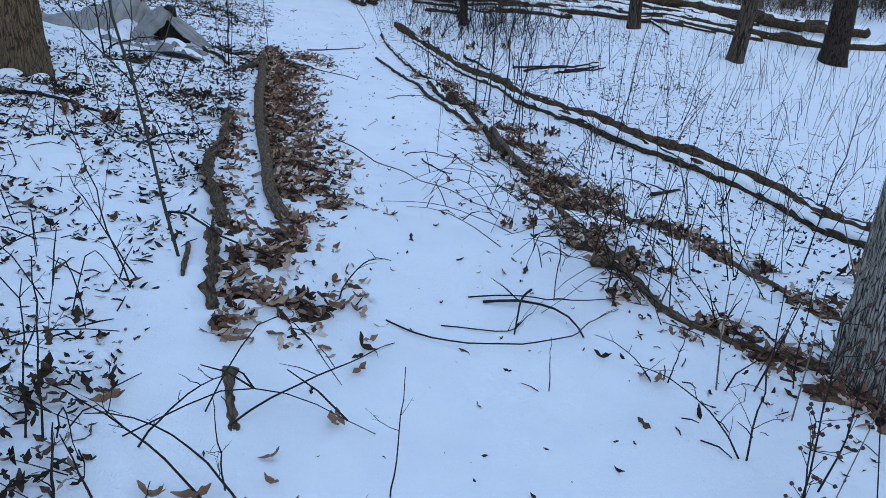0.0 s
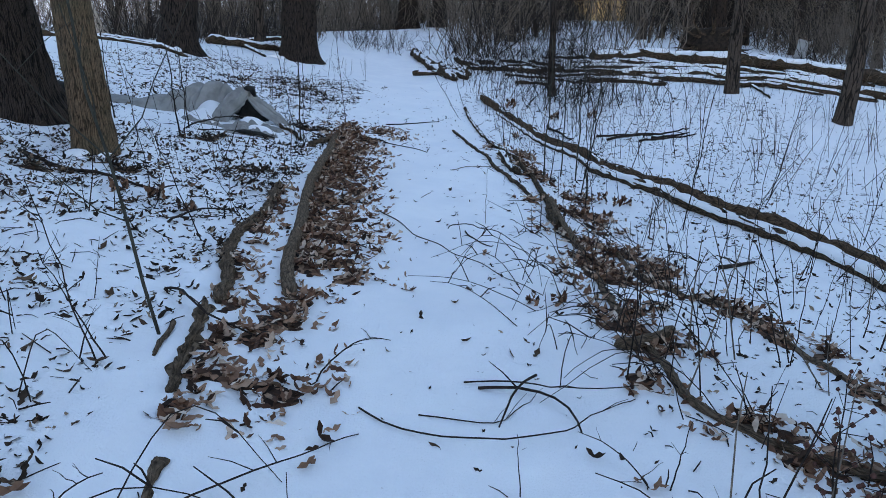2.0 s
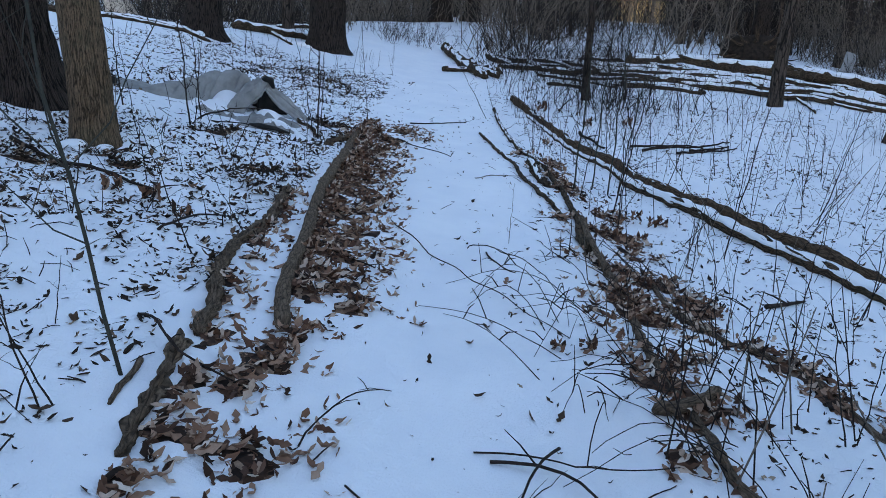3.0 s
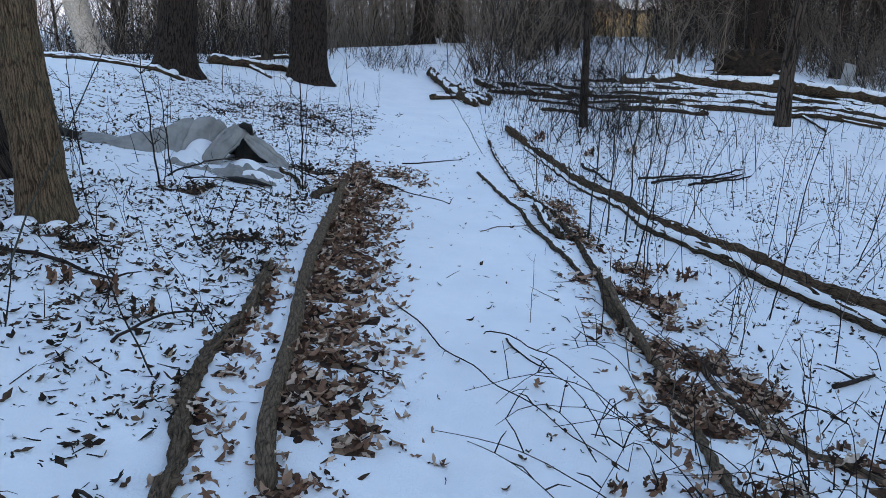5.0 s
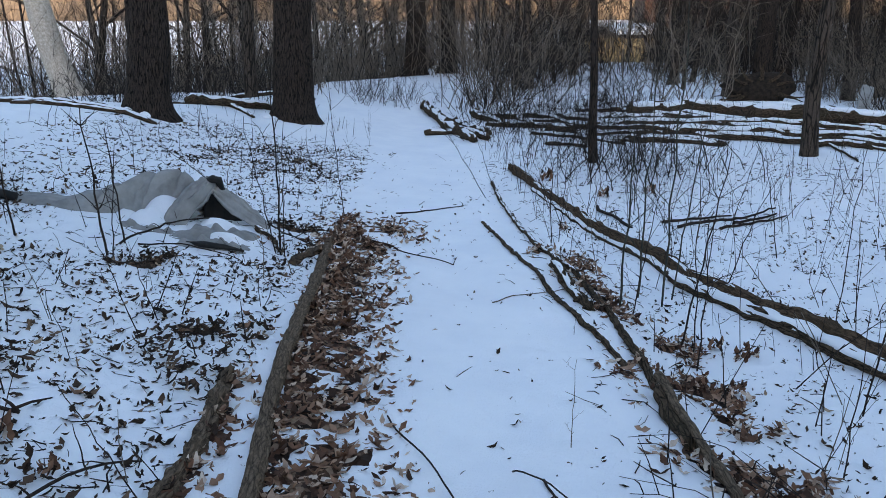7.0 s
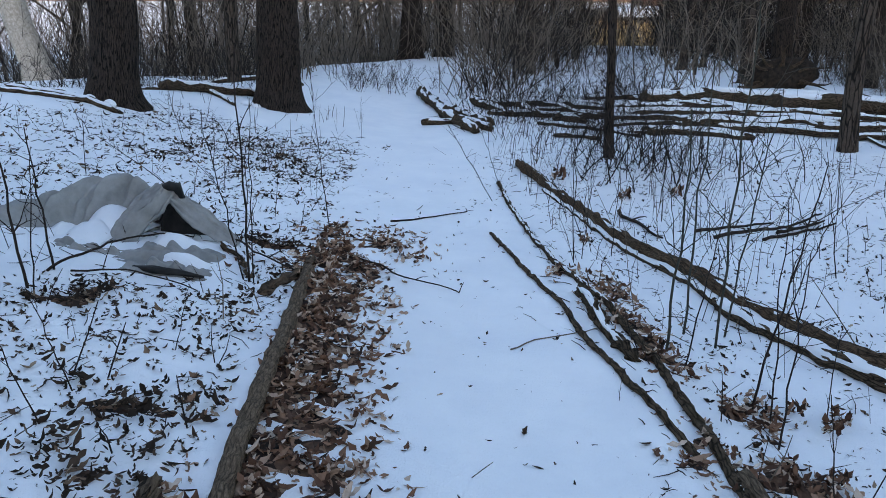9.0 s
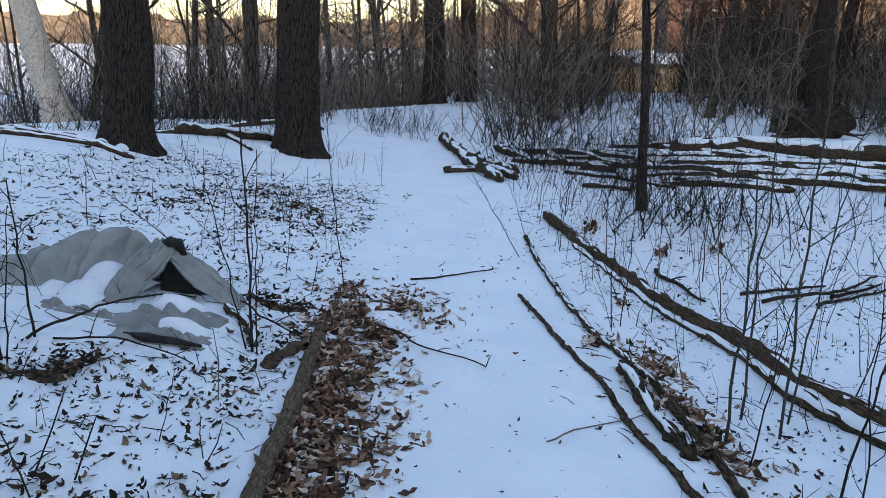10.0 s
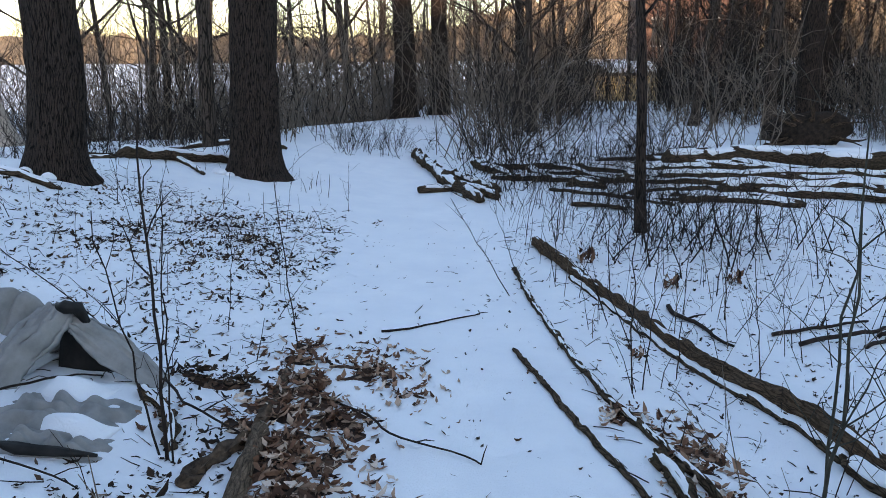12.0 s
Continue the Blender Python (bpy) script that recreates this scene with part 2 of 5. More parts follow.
def step(v, a, b):
    u = max(0.0, min(1.0, (v - a) / (b - a)))
    return u * u * (3 - 2 * u)


def slope(x, y):
    xx, yy = soft(x, -7.5, 6.5, 0.6), soft(y, 2.2, 16.5, 0.8)
    z = 0.3293 - 0.1279 * xx - 0.1162 * yy + 0.0069 * xx * xx + 0.0116 * xx * yy + 0.0047 * yy * yy - 0.0028 * xx ** 3
    d = math.hypot(x, max(0, y - 8))
    z += (-0.3 - z) * step(d, 14, 24)
    z -= 2.9 * step(d, 30, 62) * step(y, -5, 12)
    z += 4.6 * step(d, 90, 240) * step(y, -5, 12)
    px = x - path_x(y)
    z -= 0.15 * step(px, 1.0, 1.7) * (1 - step(px, 5.5, 8.5)) * step(y, 4.0, 5.5) * (1 - step(y, 11.0, 13.2))
    z -= 0.35 * step(y - 13.5 - 0.6 * (x + 5.9), 0.4, 3.6) * step(-x, 4.7, 8.0)
    z -= 0.50 * step(-x, 5.7, 8.2) * step(y, 8.0, 11.5) * (1 - step(-x, 16, 26))
    # Unseen rise added behind the start, to keep low sun off the near wood.
    z += 13 * step(-y, 9, 32)
    return z


def path_x(y):
    """The middle of the trodden path."""
    return 0.30 - 0.165 * y - 0.0032 * max(0, y - 10) ** 2


def relief(x, y):
    d = abs(x - path_x(y))
    calm = step(d, 0.25, 0.75)
    r = 0.018 * noise.noise(Vector((x * 2.1, y * 2.1, 0))) + 0.030 * calm * noise.noise(Vector((x * 1.1, y * 1.1, 4)))
    r += (0.006 + 0.013 * calm) * noise.noise(Vector((x * 7.3, y * 7.3, 2)))
    return r - 0.020 * (1 - calm)


def gz(x, y):
    return slope(x, y) + relief(x, y)


def graded(lo, hi, fine, far, grow=1.13):
    c = list(np.arange(lo, hi + fine / 2, fine))
    s, a, b = fine, lo, hi
    left, right = [], []
    while a > -far or b < far:
        s *= grow
        a, b = a - s, b + s
        left.append(a), right.append(b)
    return left[::-1] + c + right


def ground():
    xs, ys = graded(-4.5, 3.6, 0.045, 900), graded(1.3, 12.5, 0.05, 900)
    v = [(x, y, gz(x, y) if abs(x) < 60 and abs(y) < 60 else slope(x, y)) for y in ys for x in xs]
    w = len(xs)
    f = [(j * w + i, j * w + i + 1, j * w + i + 1 + w, j * w + i + w) for j in range(len(ys) - 1) for i in range(w - 1)]
    b = Build()
    b.v, b.f = v, f
    ob = b.object("ground", SNOW)
    return tagged(ob, "thin trodden snow over a gentle woodland slope", "snow", kind="structure")


ground()


# ---- trees ----
def bend(p, q, n, wob, rnd):
    p, q = Vector(p), Vector(q)
    side = [Vector((rnd.uniform(-1, 1), rnd.uniform(-1, 1), rnd.uniform(-1, 1))) * wob for _ in range(3)]
    out = []
    for i in range(n + 1):
        t = i / n
        out.append(p.lerp(q, t) + side[0] * math.sin(math.pi * t) + side[1] * math.sin(2 * math.pi * t) * 0.5 + side[2] * math.sin(3 * math.pi * t) * 0.3)
    return out


def limb(b, p, d, length, r, depth, rnd, sides=4):
    """A bare limb that forks into finer ones."""
    d = d.normalized()
    n = 4
    q = p + d * length
    pts = bend(p, q, n, length * 0.06, rnd)
    b.tube(pts, [r * (1 - 0.6 * i / n) for i in range(n + 1)], sides if depth > 0 else 3, caps=False)
    if depth <= 0:
        return
    for k in range(rnd.choice((2, 3, 3))):
        i = rnd.choice((2, 3, 4))
        nd = (d + Vector((rnd.uniform(-1, 1), rnd.uniform(-1, 1), rnd.uniform(-0.3, 0.8))) * 0.75)
        limb(b, pts[i], nd, length * rnd.uniform(0.45, 0.7), r * 0.45, depth - 1, rnd, sides)


def tree(m, r, h, mat, label, seed, group="", rings=0.35, sides=14, ridge=0.0, lean=(0.0, 0.0), flare=1.6, limbs=9, first=0.38, depth=2, name="tree", limb_mat=None):
    rnd = random.Random(seed)
    root = empty(name, m, label, "tree", group)
    b, zs, z = Build(), [], -0.25
    while z < h:
        zs.append(z)
        z += rings if z < 3.6 else rings * 4 + 0.5
    zs.append(h)
    pts, rad = [], []
    for z in zs:
        t = max(0, z) / h
        pts.append((lean[0] * max(z, 0) + 0.05 * math.sin(z * 0.9 + seed) * min(1, max(z, 0)), lean[1] * max(z, 0) + 0.04 * math.sin(z * 0.7 + seed * 2) * min(1, max(z, 0)), z))
        rad.append(r * ((1 - 0.82 * t) + (flare - 1) * math.exp(-max(z, -0.1) / 0.16) * 0.8))
    b.tube(pts, rad, sides, rough=0.10, freq=1.2, ridge=ridge, ridges=sides / 3, seed=seed * 1.7)
    part("trunk", b, mat, root)
    b = Build()
    for k in range(limbs):
        t = first + (1 - first) * k / max(1, limbs)
        z = t * h
        j = min(range(len(zs)), key=lambda i: abs(zs[i] - z))
        a = k * 2.4 + seed
        limb(b, Vector(pts[j]), Vector((math.cos(a), math.sin(a), rnd.uniform(0.3, 1.1))), h * 0.26 * (1.15 - t * 0.7), rad[j] * 0.5, depth, rnd)
    if limbs:
        part("crown", b, limb_mat or mat, root, "bare winter branches")
    return root


def at(x, y, turn=0.0, drop=0.0):
    return pose(x, y, gz(x, y) - drop, 0, 0, turn)


tree(at(-3.04, 5.86), 0.15, 9, BARK_BROWN, "slim tree with brown furrowed bark in the snow", 3, sides=56, rings=0.05, ridge=0.012, lean=(-0.015, 0.0), flare=1.35)
tree(at(-4.05, 6.5), 0.27, 13, BARK_DARK, "thick old tree with dark furrowed bark and flared roots", 5, sides=64, rings=0.06, ridge=0.020, lean=(-0.06, 0.02), flare=1.5)
tree(at(-5.92, 13.15), 0.30, 15, BARK_DARK, "thick dark oak trunk standing in the snow", 7, sides=64, rings=0.07, ridge=0.018, lean=(0.045, 0.0), flare=1.35)
tree(at(-4.74, 15.9), 0.35, 16, BARK_DARK, "thick dark oak trunk beside the snowy path", 9, sides=64, rings=0.07, ridge=0.02, lean=(0.06, 0.0), flare=1.4)
grey_tree = tree(at(1.90, 2.66), 0.215, 11, BARK_GREY, "grey tree with ridged bark and a pale scar low down", 12, sides=72, rings=0.035, ridge=0.016, lean=(-0.10, 0.02), flare=1.35)
tree(at(4.59, 12.5), 0.13, 9, BARK_FAR, "slim crooked dark tree", 15, sides=14, rings=0.12, lean=(0.05, 0.0), flare=1.2)
tree(at(6.75, 13.8), 0.21, 12, BARK_DARK, "dark tree trunk among saplings", 16, sides=20, rings=0.12, lean=(0.02, 0), flare=1.25)
tree(at(3.31, 14.1), 0.11, 9, BARK_FAR, "slim dark tree in front of stacked logs", 17, sides=14, rings=0.12, flare=1.2)
tree(at(-6.45, 18.3), 0.13, 12, BARK_FAR, "dark tree among shrubs behind the oaks", 18, sides=18, rings=0.12, flare=1.25)
tree(at(-5.15, 29.5), 0.36, 15, BARK_DARK, "dark tree where the path leaves the wood", 19, sides=18, rings=0.3)
for k, (x, y, r, lean) in enumerate([(7.6, 24.0, 0.20, 0.03), (6.5, 22.6, 0.15, -0.04), (9.2, 26.0, 0.22, 0.0), (5.7, 25.2, 0.17, 0.05), (8.8, 21.0, 0.16, -0.03)]):
    tree(at(x, y), r, 12, BARK_DARK, "dark bare trunk behind the heap of logs", 120 + k, "trees behind the heap", sides=16, rings=0.2, lean=(lean, 0.0), flare=1.25)
tree(at(-4.25, 31.0), 0.30, 15, BARK_DARK, "dark tree where the path leaves the wood", 20, sides=18, rings=0.3, lean=(0.01, 0))


def scar(owner, a0, r, z0, z1):
    """A bare patch of pale wood on the trunk, facing the path."""
    b, n, k = Build(), 22, 14
    for j in range(n + 1):
        t = j / n
        half = 0.46 * (math.sin(math.pi * min(1, 0.04 + 0.94 * t)) ** 0.7) * (1 + 0.45 * noise.noise(Vector((t * 6, 1, 0)))) * (0.55 + 0.6 * t)
        for i in range(k + 1):
            a = a0 + half * (2 * i / k - 1) + 0.22 * (1 - t)
            z = z0 + (z1 - z0) * t
            rr = r * (1 - 0.075 * z + 0.28 * math.exp(-z / 0.16)) + 0.028 + 0.008 * noise.noise(Vector((a * 5, z * 7, 0)))
            edge = min(i, k - i, j, n - j)
            rr -= 0.05 if edge == 0 else 0
            b.v.append((-0.10 * z + rr * math.cos(a), 0.02 * z + rr * math.sin(a), z))
            b.uv.append((a * r, z))
    for j in range(n):
        for i in range(k):
            p = j * (k + 1) + i
            b.f.append((p, p + 1, p + k + 2, p + k + 1))
    part("scar", b, SCAR, owner, "pale bare scar")


scar(grey_tree, radians(-124), 0.215, 0.18, 0.86)


# ---- logs ----
def smooth_line(points, gap):
    """A flowing line through the points, in steps of about gap."""
    q = [points[0]] + list(points) + [points[-1]]
    out = []
    for k in range(1, len(q) - 2):
        (ax, ay), (bx, by), (cx, cy), (dx, dy) = q[k - 1:k + 3]
        n = max(1, int(math.hypot(cx - bx, cy - by) / gap))
        for i in range(n):
            t = i / n
            w = (-0.5 * t + t * t - 0.5 * t ** 3, 1 - 2.5 * t * t + 1.5 * t ** 3, 0.5 * t + 2 * t * t - 1.5 * t ** 3, 0.5 * t ** 3 - 0.5 * t * t)
            out.append((w[0] * ax + w[1] * bx + w[2] * cx + w[3] * dx, w[0] * ay + w[1] * by + w[2] * cy + w[3] * dy))
    return out + [points[-1]]


def log(points, r, mat, label, seed, taper=0.75, gap=0.05, sides=20, lift=0.5, ridge=0.15, name="log", category="log", snow=0.0, squash=1.0, group="", wob=0.035, cover=0.62, up=0.70):
    line = smooth_line(points, gap)
    n = len(line)
    radii = [r * min(1, 0.55 + 0.25 * min(i, n - 1 - i)) * (1 + (taper - 1) * i / n) * (1 + 0.12 * noise.noise(Vector((seed, i * gap * 2.2, 0)))) for i in range(n)]
    pts = []
    for i, (x, y) in enumerate(line):
        dx = r * wob * 8 * noise.noise(Vector((seed * 3.1, i * gap * 1.3, 1)))
        pts.append((x + dx, y, gz(x, y) + radii[i] * lift + r * wob * 4 * noise.noise(Vector((seed, i * gap * 1.1, 7)))))
    root = empty(name, Matrix.Identity(4), label, category, group)
    part("bark", Build().tube(pts, radii, sides, rough=0.12, freq=4, ridge=r * ridge, ridges=7, squash=squash, seed=seed), mat, root)
    if snow:
        i = 0
        while i < n - 4:
            j = n if snow >= 2 else min(n, i + random.Random(seed * 77 + i).randint(12, 54))
            if noise.noise(Vector((seed * 5, i * 0.09, 3))) < snow - 0.4 and j - i > 3:
                k = range(i, j)
                p = [(pts[q][0], pts[q][1], pts[q][2] + radii[q] * up * squash) for q in k]
                rr = [radii[q] * cover * min(1, 0.25 + min(q - i, j - 1 - q) * 0.3) for q in k]
                part("snow_cap", Build().tube(p, rr, 10, rough=0.3, freq=6, squash=0.55, seed=seed + i), SNOW, root, "strip of snow")
            i = j
    return root


log([(-1.87, 8.42), (-1.78, 8.0), (-1.55, 6.9), (-1.33, 5.85), (-1.13, 5.05), (-0.98, 4.5), (-0.84, 3.95), (-0.70, 3.58)], 0.042, BARK_LOG, "old grey-brown log lying along the path with leaves drifted against it", 1, taper=0.8, gap=0.03, sides=32, lift=0.55)
log([(-1.55, 5.8), (-1.42, 5.25), (-1.34, 4.8), (-1.30, 4.4), (-1.16, 3.95), (-1.03, 3.65), (-0.93, 3.3)], 0.036, BARK_LOG, "rotten curved log half sunk in snow", 2, gap=0.025, sides=24, lift=0.35, ridge=0.7, wob=0.09)
log([(-0.93, 3.22), (-0.85, 2.92), (-0.80, 2.66), (-0.74, 2.5)], 0.030, BARK_LOG, "rotten log end crumbling into leaves", 3, gap=0.02, sides=20, ridge=1.0, lift=0.3, wob=0.12)
log([(-0.99, 3.02), (-0.92, 2.72)], 0.012, BARK_LOG, "short rotten chunk of wood in the snow", 33, gap=0.025, sides=14, ridge=0.6, wob=0.08)
log([(-0.60, 2.14), (-0.50, 1.82)], 0.020, BARK_LOG, "strip of fallen bark on the snow", 34, gap=0.015, sides=16, squash=0.3, ridge=1.1, wob=0.16, lift=0.2)
log([(-1.98, 7.85), (-1.90, 8.4), (-1.98, 9.1)], 0.030, ROT, "rotten bark strip among drifted leaves", 35, gap=0.025, sides=18, ridge=1.0, lift=0.3, wob=0.12)
long_log = [(-0.74, 13.0), (-0.36, 12.0), (0.08, 11.0), (0.49, 10.0), (0.93, 9.0), (1.18, 8.5), (1.47, 8.0), (1.80, 7.5), (2.15, 7.0), (2.48, 6.5), (2.76, 6.0), (2.92, 5.4), (3.10, 4.7), (3.3, 4.1)]
log(long_log, 0.048, BARK_RUSSET, "long russet-brown log with wet bark and patches of snow", 4, taper=1.75, gap=0.03, sides=32, lift=0.85, snow=0.42, ridge=0.45, wob=0.06, cover=0.42, up=0.78)
log([(x - 0.085, y - 0.065) for x, y in long_log[4:]], 0.058, BARK_WET, "snow-capped dark log lying against a longer log", 5, taper=1.25, gap=0.03, sides=22, lift=0.5, snow=2.0, cover=1.0, up=0.55, wob=0.04, ridge=0.35)
log([(x - 0.055, y - 0.05) for x, y in long_log[1:5]], 0.028, BARK_WET, "thin snow-capped pole lying against a longer log", 36, taper=1.4, gap=0.04, sides=14, lift=0.4, snow=2.0, cover=0.95, up=0.6, wob=0.07, ridge=0.4)
log([(-0.80, 9.92), (-0.49, 9.03), (-0.20, 8.20), (-0.08, 7.75), (0.04, 7.38), (0.20, 6.98), (0.34, 6.6)], 0.014, BARK_WET, "thin straight pole lying along the path", 6, gap=0.035, sides=12, lift=0.7, taper=1.3, wob=0.07, ridge=0.7)
log([(-0.90, 12.0), (-0.55, 10.3), (-0.30, 9.35), (-0.08, 8.75), (0.12, 8.2), (0.24, 7.75), (0.35, 7.2), (0.44, 6.75), (0.48, 6.3)], 0.018, BARK_WET, "rough snow-dusted pole edging the path", 8, gap=0.035, sides=14, lift=0.7, snow=0.40, taper=1.3, wob=0.06, ridge=0.8)
log([(-0.10, 8.55), (0.02, 7.98), (0.17, 7.46)], 0.042, BARK_WET, "short mossy dark log edging the path", 10, gap=0.025, sides=24, snow=0.5, ridge=0.8, wob=0.10)
log([(0.47, 6.28), (0.55, 5.74)], 0.050, BARK_WET, "dark rotten block of wood edging the path", 11, gap=0.025, sides=18, ridge=0.35, lift=0.8)
log([(0.46, 6.42), (0.56, 5.8), (0.64, 5.22)], 0.024, BARK_LOG, "broken stick leaning over a rotten block", 13, gap=0.04, sides=10, lift=4.0)
log([(0.58, 5.8), (0.70, 5.2), (0.77, 4.7), (0.80, 4.26), (0.87, 3.82), (0.98, 3.47), (1.06, 3.12), (1.23, 2.94), (1.36, 2.84), (1.52, 2.78), (1.68, 2.74)], 0.024, BARK_LOG, "thin crooked log among drifted leaves", 14, gap=0.03, sides=14, lift=0.4, ridge=0.6, wob=0.1)
log([(0.94, 5.65), (1.06, 5.11), (1.22, 4.68), (1.48, 4.42), (1.65, 3.95), (1.78, 3.62), (1.92, 3.4), (2.1, 3.2)], 0.019, BARK_LOG, "thin rotten pole lying in leaf litter", 21, gap=0.04, sides=10, lift=0.4)
log([(0.80, 3.48), (0.98, 3.66), (1.10, 3.86)], 0.030, BARK_LOG, "short broken limb propped on leaves", 22, gap=0.03, sides=12, lift=1.2)


# the heap of old logs across the slope
def stacked():
    r = random.Random(6)
    spec = [((1.1, 17.5), (5.2, 17.0), 0.15, 1.1), ((-0.9, 18.4), (2.6, 17.1), 0.08, 0.8), ((0.4, 16.6), (5.4, 15.9), 0.10, 0.6), ((1.5, 15.5), (5.6, 15.3), 0.11, 0.7),
            ((1.9, 15.3), (5.8, 14.6), 0.08, 0.5), ((-1.5, 17.4), (2.2, 16.0), 0.07, 0.6), ((3.0, 16.5), (8.5, 16.2), 0.15, 1.3), ((4.6, 15.0), (9.0, 15.4), 0.12, 0.6), ((-1.6, 18.6), (0.9, 17.9), 0.08, 0.6)]
    for k in range(66):
        x, y, l, t = r.uniform(-1.5, 5.2), r.uniform(15.0, 18.2), r.uniform(0.5, 2.2), r.gauss(-0.1, 0.42)
        if x < path_x(y) + 1.5:
            continue
        spec.append(((x, y), (x + l * math.cos(t), y + l * math.sin(t)), r.uniform(0.025, 0.075), r.uniform(0.5, 2.4)))
    for k, (a, b, rad, lift) in enumerate(spec):
        log([a, ((a[0] + b[0]) / 2, (a[1] + b[1]) / 2 + 0.10 * (-1) ** k), b], rad, BARK_WET, "weathered log in a snowy heap across the slope", 40 + k, gap=0.08, sides=14, lift=lift, snow=0.9, group="heap of logs", wob=0.025, cover=0.85, up=0.62)


stacked()
for k, (a, b, r) in enumerate([((-3.15, 20.0), (-2.3, 17.4), 0.085), ((-2.3, 17.2), (-1.5, 15.3), 0.075), ((-2.45, 16.1), (-1.75, 16.4), 0.05), ((-2.2, 17.6), (-1.3, 16.0), 0.06), ((-1.95, 18.8), (-1.2, 17.3), 0.07), ((-1.9, 16.4), (-1.3, 15.6), 0.06)]):
    log([a, b], r * 1.3, BARK_WET, "short dark log tumbled at the path's bend", 60 + k, gap=0.06, sides=14, lift=0.8, snow=0.6, ridge=0.45, wob=0.07, cover=0.8, up=0.62)
# fallen limbs behind the oaks
for k, (a, b, r) in enumerate([((-9.5, 12.2), (-5.5, 12.45), 0.055), ((-7.2, 12.0), (-5.45, 12.5), 0.035), ((-6.2, 14.9), (-5.0, 16.5), 0.09), ((-9.0, 14.6), (-6.5, 15.3), 0.07), ((-11, 13.6), (-7.4, 15.0), 0.06), ((-8.4, 17.5), (-5.2, 18.6), 0.06), ((-8.6, 13.2), (-6.9, 12.6), 0.04), ((-5.9, 15.6), (-5.1, 15.0), 0.04)]):
    log([a, ((a[0] + b[0]) / 2, (a[1] + b[1]) / 2 + 0.12), b], r, BARK_WET, "fallen limb on the snow behind the oaks", 70 + k, gap=0.08, sides=12, lift=0.9, snow=0.75, wob=0.05, ridge=0.35, cover=0.85, up=0.6)


# ---- saplings and weeds ----
def sapling(x, y, dx, h, r, seed, mat=None, twigs=5, label="thin bare dark sapling standing in the snow", dy=0.0, arch=0.0, name="sapling", tall=1.0):
    rnd = random.Random(seed * 13 + 5)
    h, dx, dy = h * tall, dx * tall, dy * tall
    r *= 0.58 if r < 0.0095 else 0.66
    root = empty(name, at(x, y, 0, 0.02), label, "sapling", "saplings")
    n = 9
    kink = [Vector((rnd.uniform(-1, 1), rnd.uniform(-1, 1), 0)) * h * 0.012 for _ in range(n + 1)]
    pts = []
    for i in range(n + 1):
        t = i / n
        pts.append(Vector((dx * (t + arch * t * t), dy * t, h * (t - arch * 0.5 * t ** 3))) + kink[i] * min(1, t * 3))
    part("stem", Build().tube(pts, [r * (1 - 0.62 * i / n) for i in range(n + 1)], 6), mat or TWIG, root)
    for k in range(twigs):
        i = rnd.randint(2, n - 1)
        a, l = rnd.uniform(0, 6.28), h * rnd.uniform(0.12, 0.34)
        q = pts[i] + Vector((math.cos(a) * 0.7, math.sin(a) * 0.7, rnd.uniform(0.25, 1.0))) * l
        b = Build()
        w = bend(pts[i], q, 4, l * 0.07, rnd)
        b.tube(w, [r * 0.42 * (1 - 0.6 * j / 4) for j in range(5)], 4, caps=False)
        for j in (2, 3):
            if rnd.random() < 0.6:
                e = w[j] + Vector((rnd.uniform(-1, 1), rnd.uniform(-1, 1), rnd.uniform(0, 1))) * l * 0.3
                b.tube([w[j], w[j].lerp(e, 0.5) + Vector((0, 0, l * 0.02)), e], [r * 0.26, r * 0.22, r * 0.14], 3, caps=False)
        part("twig", b, mat or TWIG, root)
    return root


sapling(-0.99, 2.90, -0.19, 1.12, 0.011, 1, TWIG_GREEN, 7, "grey-green sapling stem beside a rotten log", tall=1.9)
sapling(-1.06, 2.66, -0.22, 0.42, 0.006, 2)
sapling(-1.08, 2.62, -0.17, 0.68, 0.006, 3)
sapling(-0.05, 1.65, 0.02, 0.42, 0.0045, 4, twigs=2)
sapling(1.03, 2.02, -0.26, 0.45, 0.006, 5, twigs=4, arch=0.5)
sapling(1.04, 2.01, -0.02, 0.62, 0.006, 6, twigs=2)
sapling(0.45, 2.28, -0.02, 0.23, 0.004, 7, twigs=0)
sapling(0.85, 2.43, -0.16, 0.26, 0.005, 8, twigs=2, arch=0.5)
sapling(0.90, 2.44, 0.04, 0.27, 0.005, 9, twigs=2)
sapling(-0.94, 1.65, 0.05, 0.54, 0.006, 10, twigs=3)
sapling(-0.99, 1.66, 0.06, 0.48, 0.006, 11, twigs=3)
sapling(-0.49, 1.53, -0.26, 0.42, 0.006, 12, twigs=3, arch=0.4)
sapling(-0.41, 1.55, -0.20, 0.43, 0.006, 13, twigs=3, arch=0.8)
sapling(-0.46, 1.58, -0.02, 0.30, 0.005, 14, twigs=3)
sapling(-0.83, 1.46, 0.03, 0.24, 0.008, 15, twigs=2)
sapling(-0.74, 1.48, -0.06, 0.20, 0.006, 16, twigs=3)
sapling(-0.72, 1.68, 0.18, 0.32, 0.006, 17, twigs=3, arch=0.4)
sapling(-1.30, 1.75, 0.30, 0.40, 0.006, 18, twigs=3, arch=0.8)
sapling(-1.45, 2.10, 0.25, 0.50, 0.006, 19, twigs=3, arch=0.6)
sapling(-0.62, 1.40, 0.05, 0.16, 0.005, 62, twigs=3)
sapling(-0.20, 1.52, 0.06, 0.14, 0.005, 63, twigs=3, arch=0.7)
sapling(-1.64, 2.92, -0.10, 0.38, 0.005, 20)
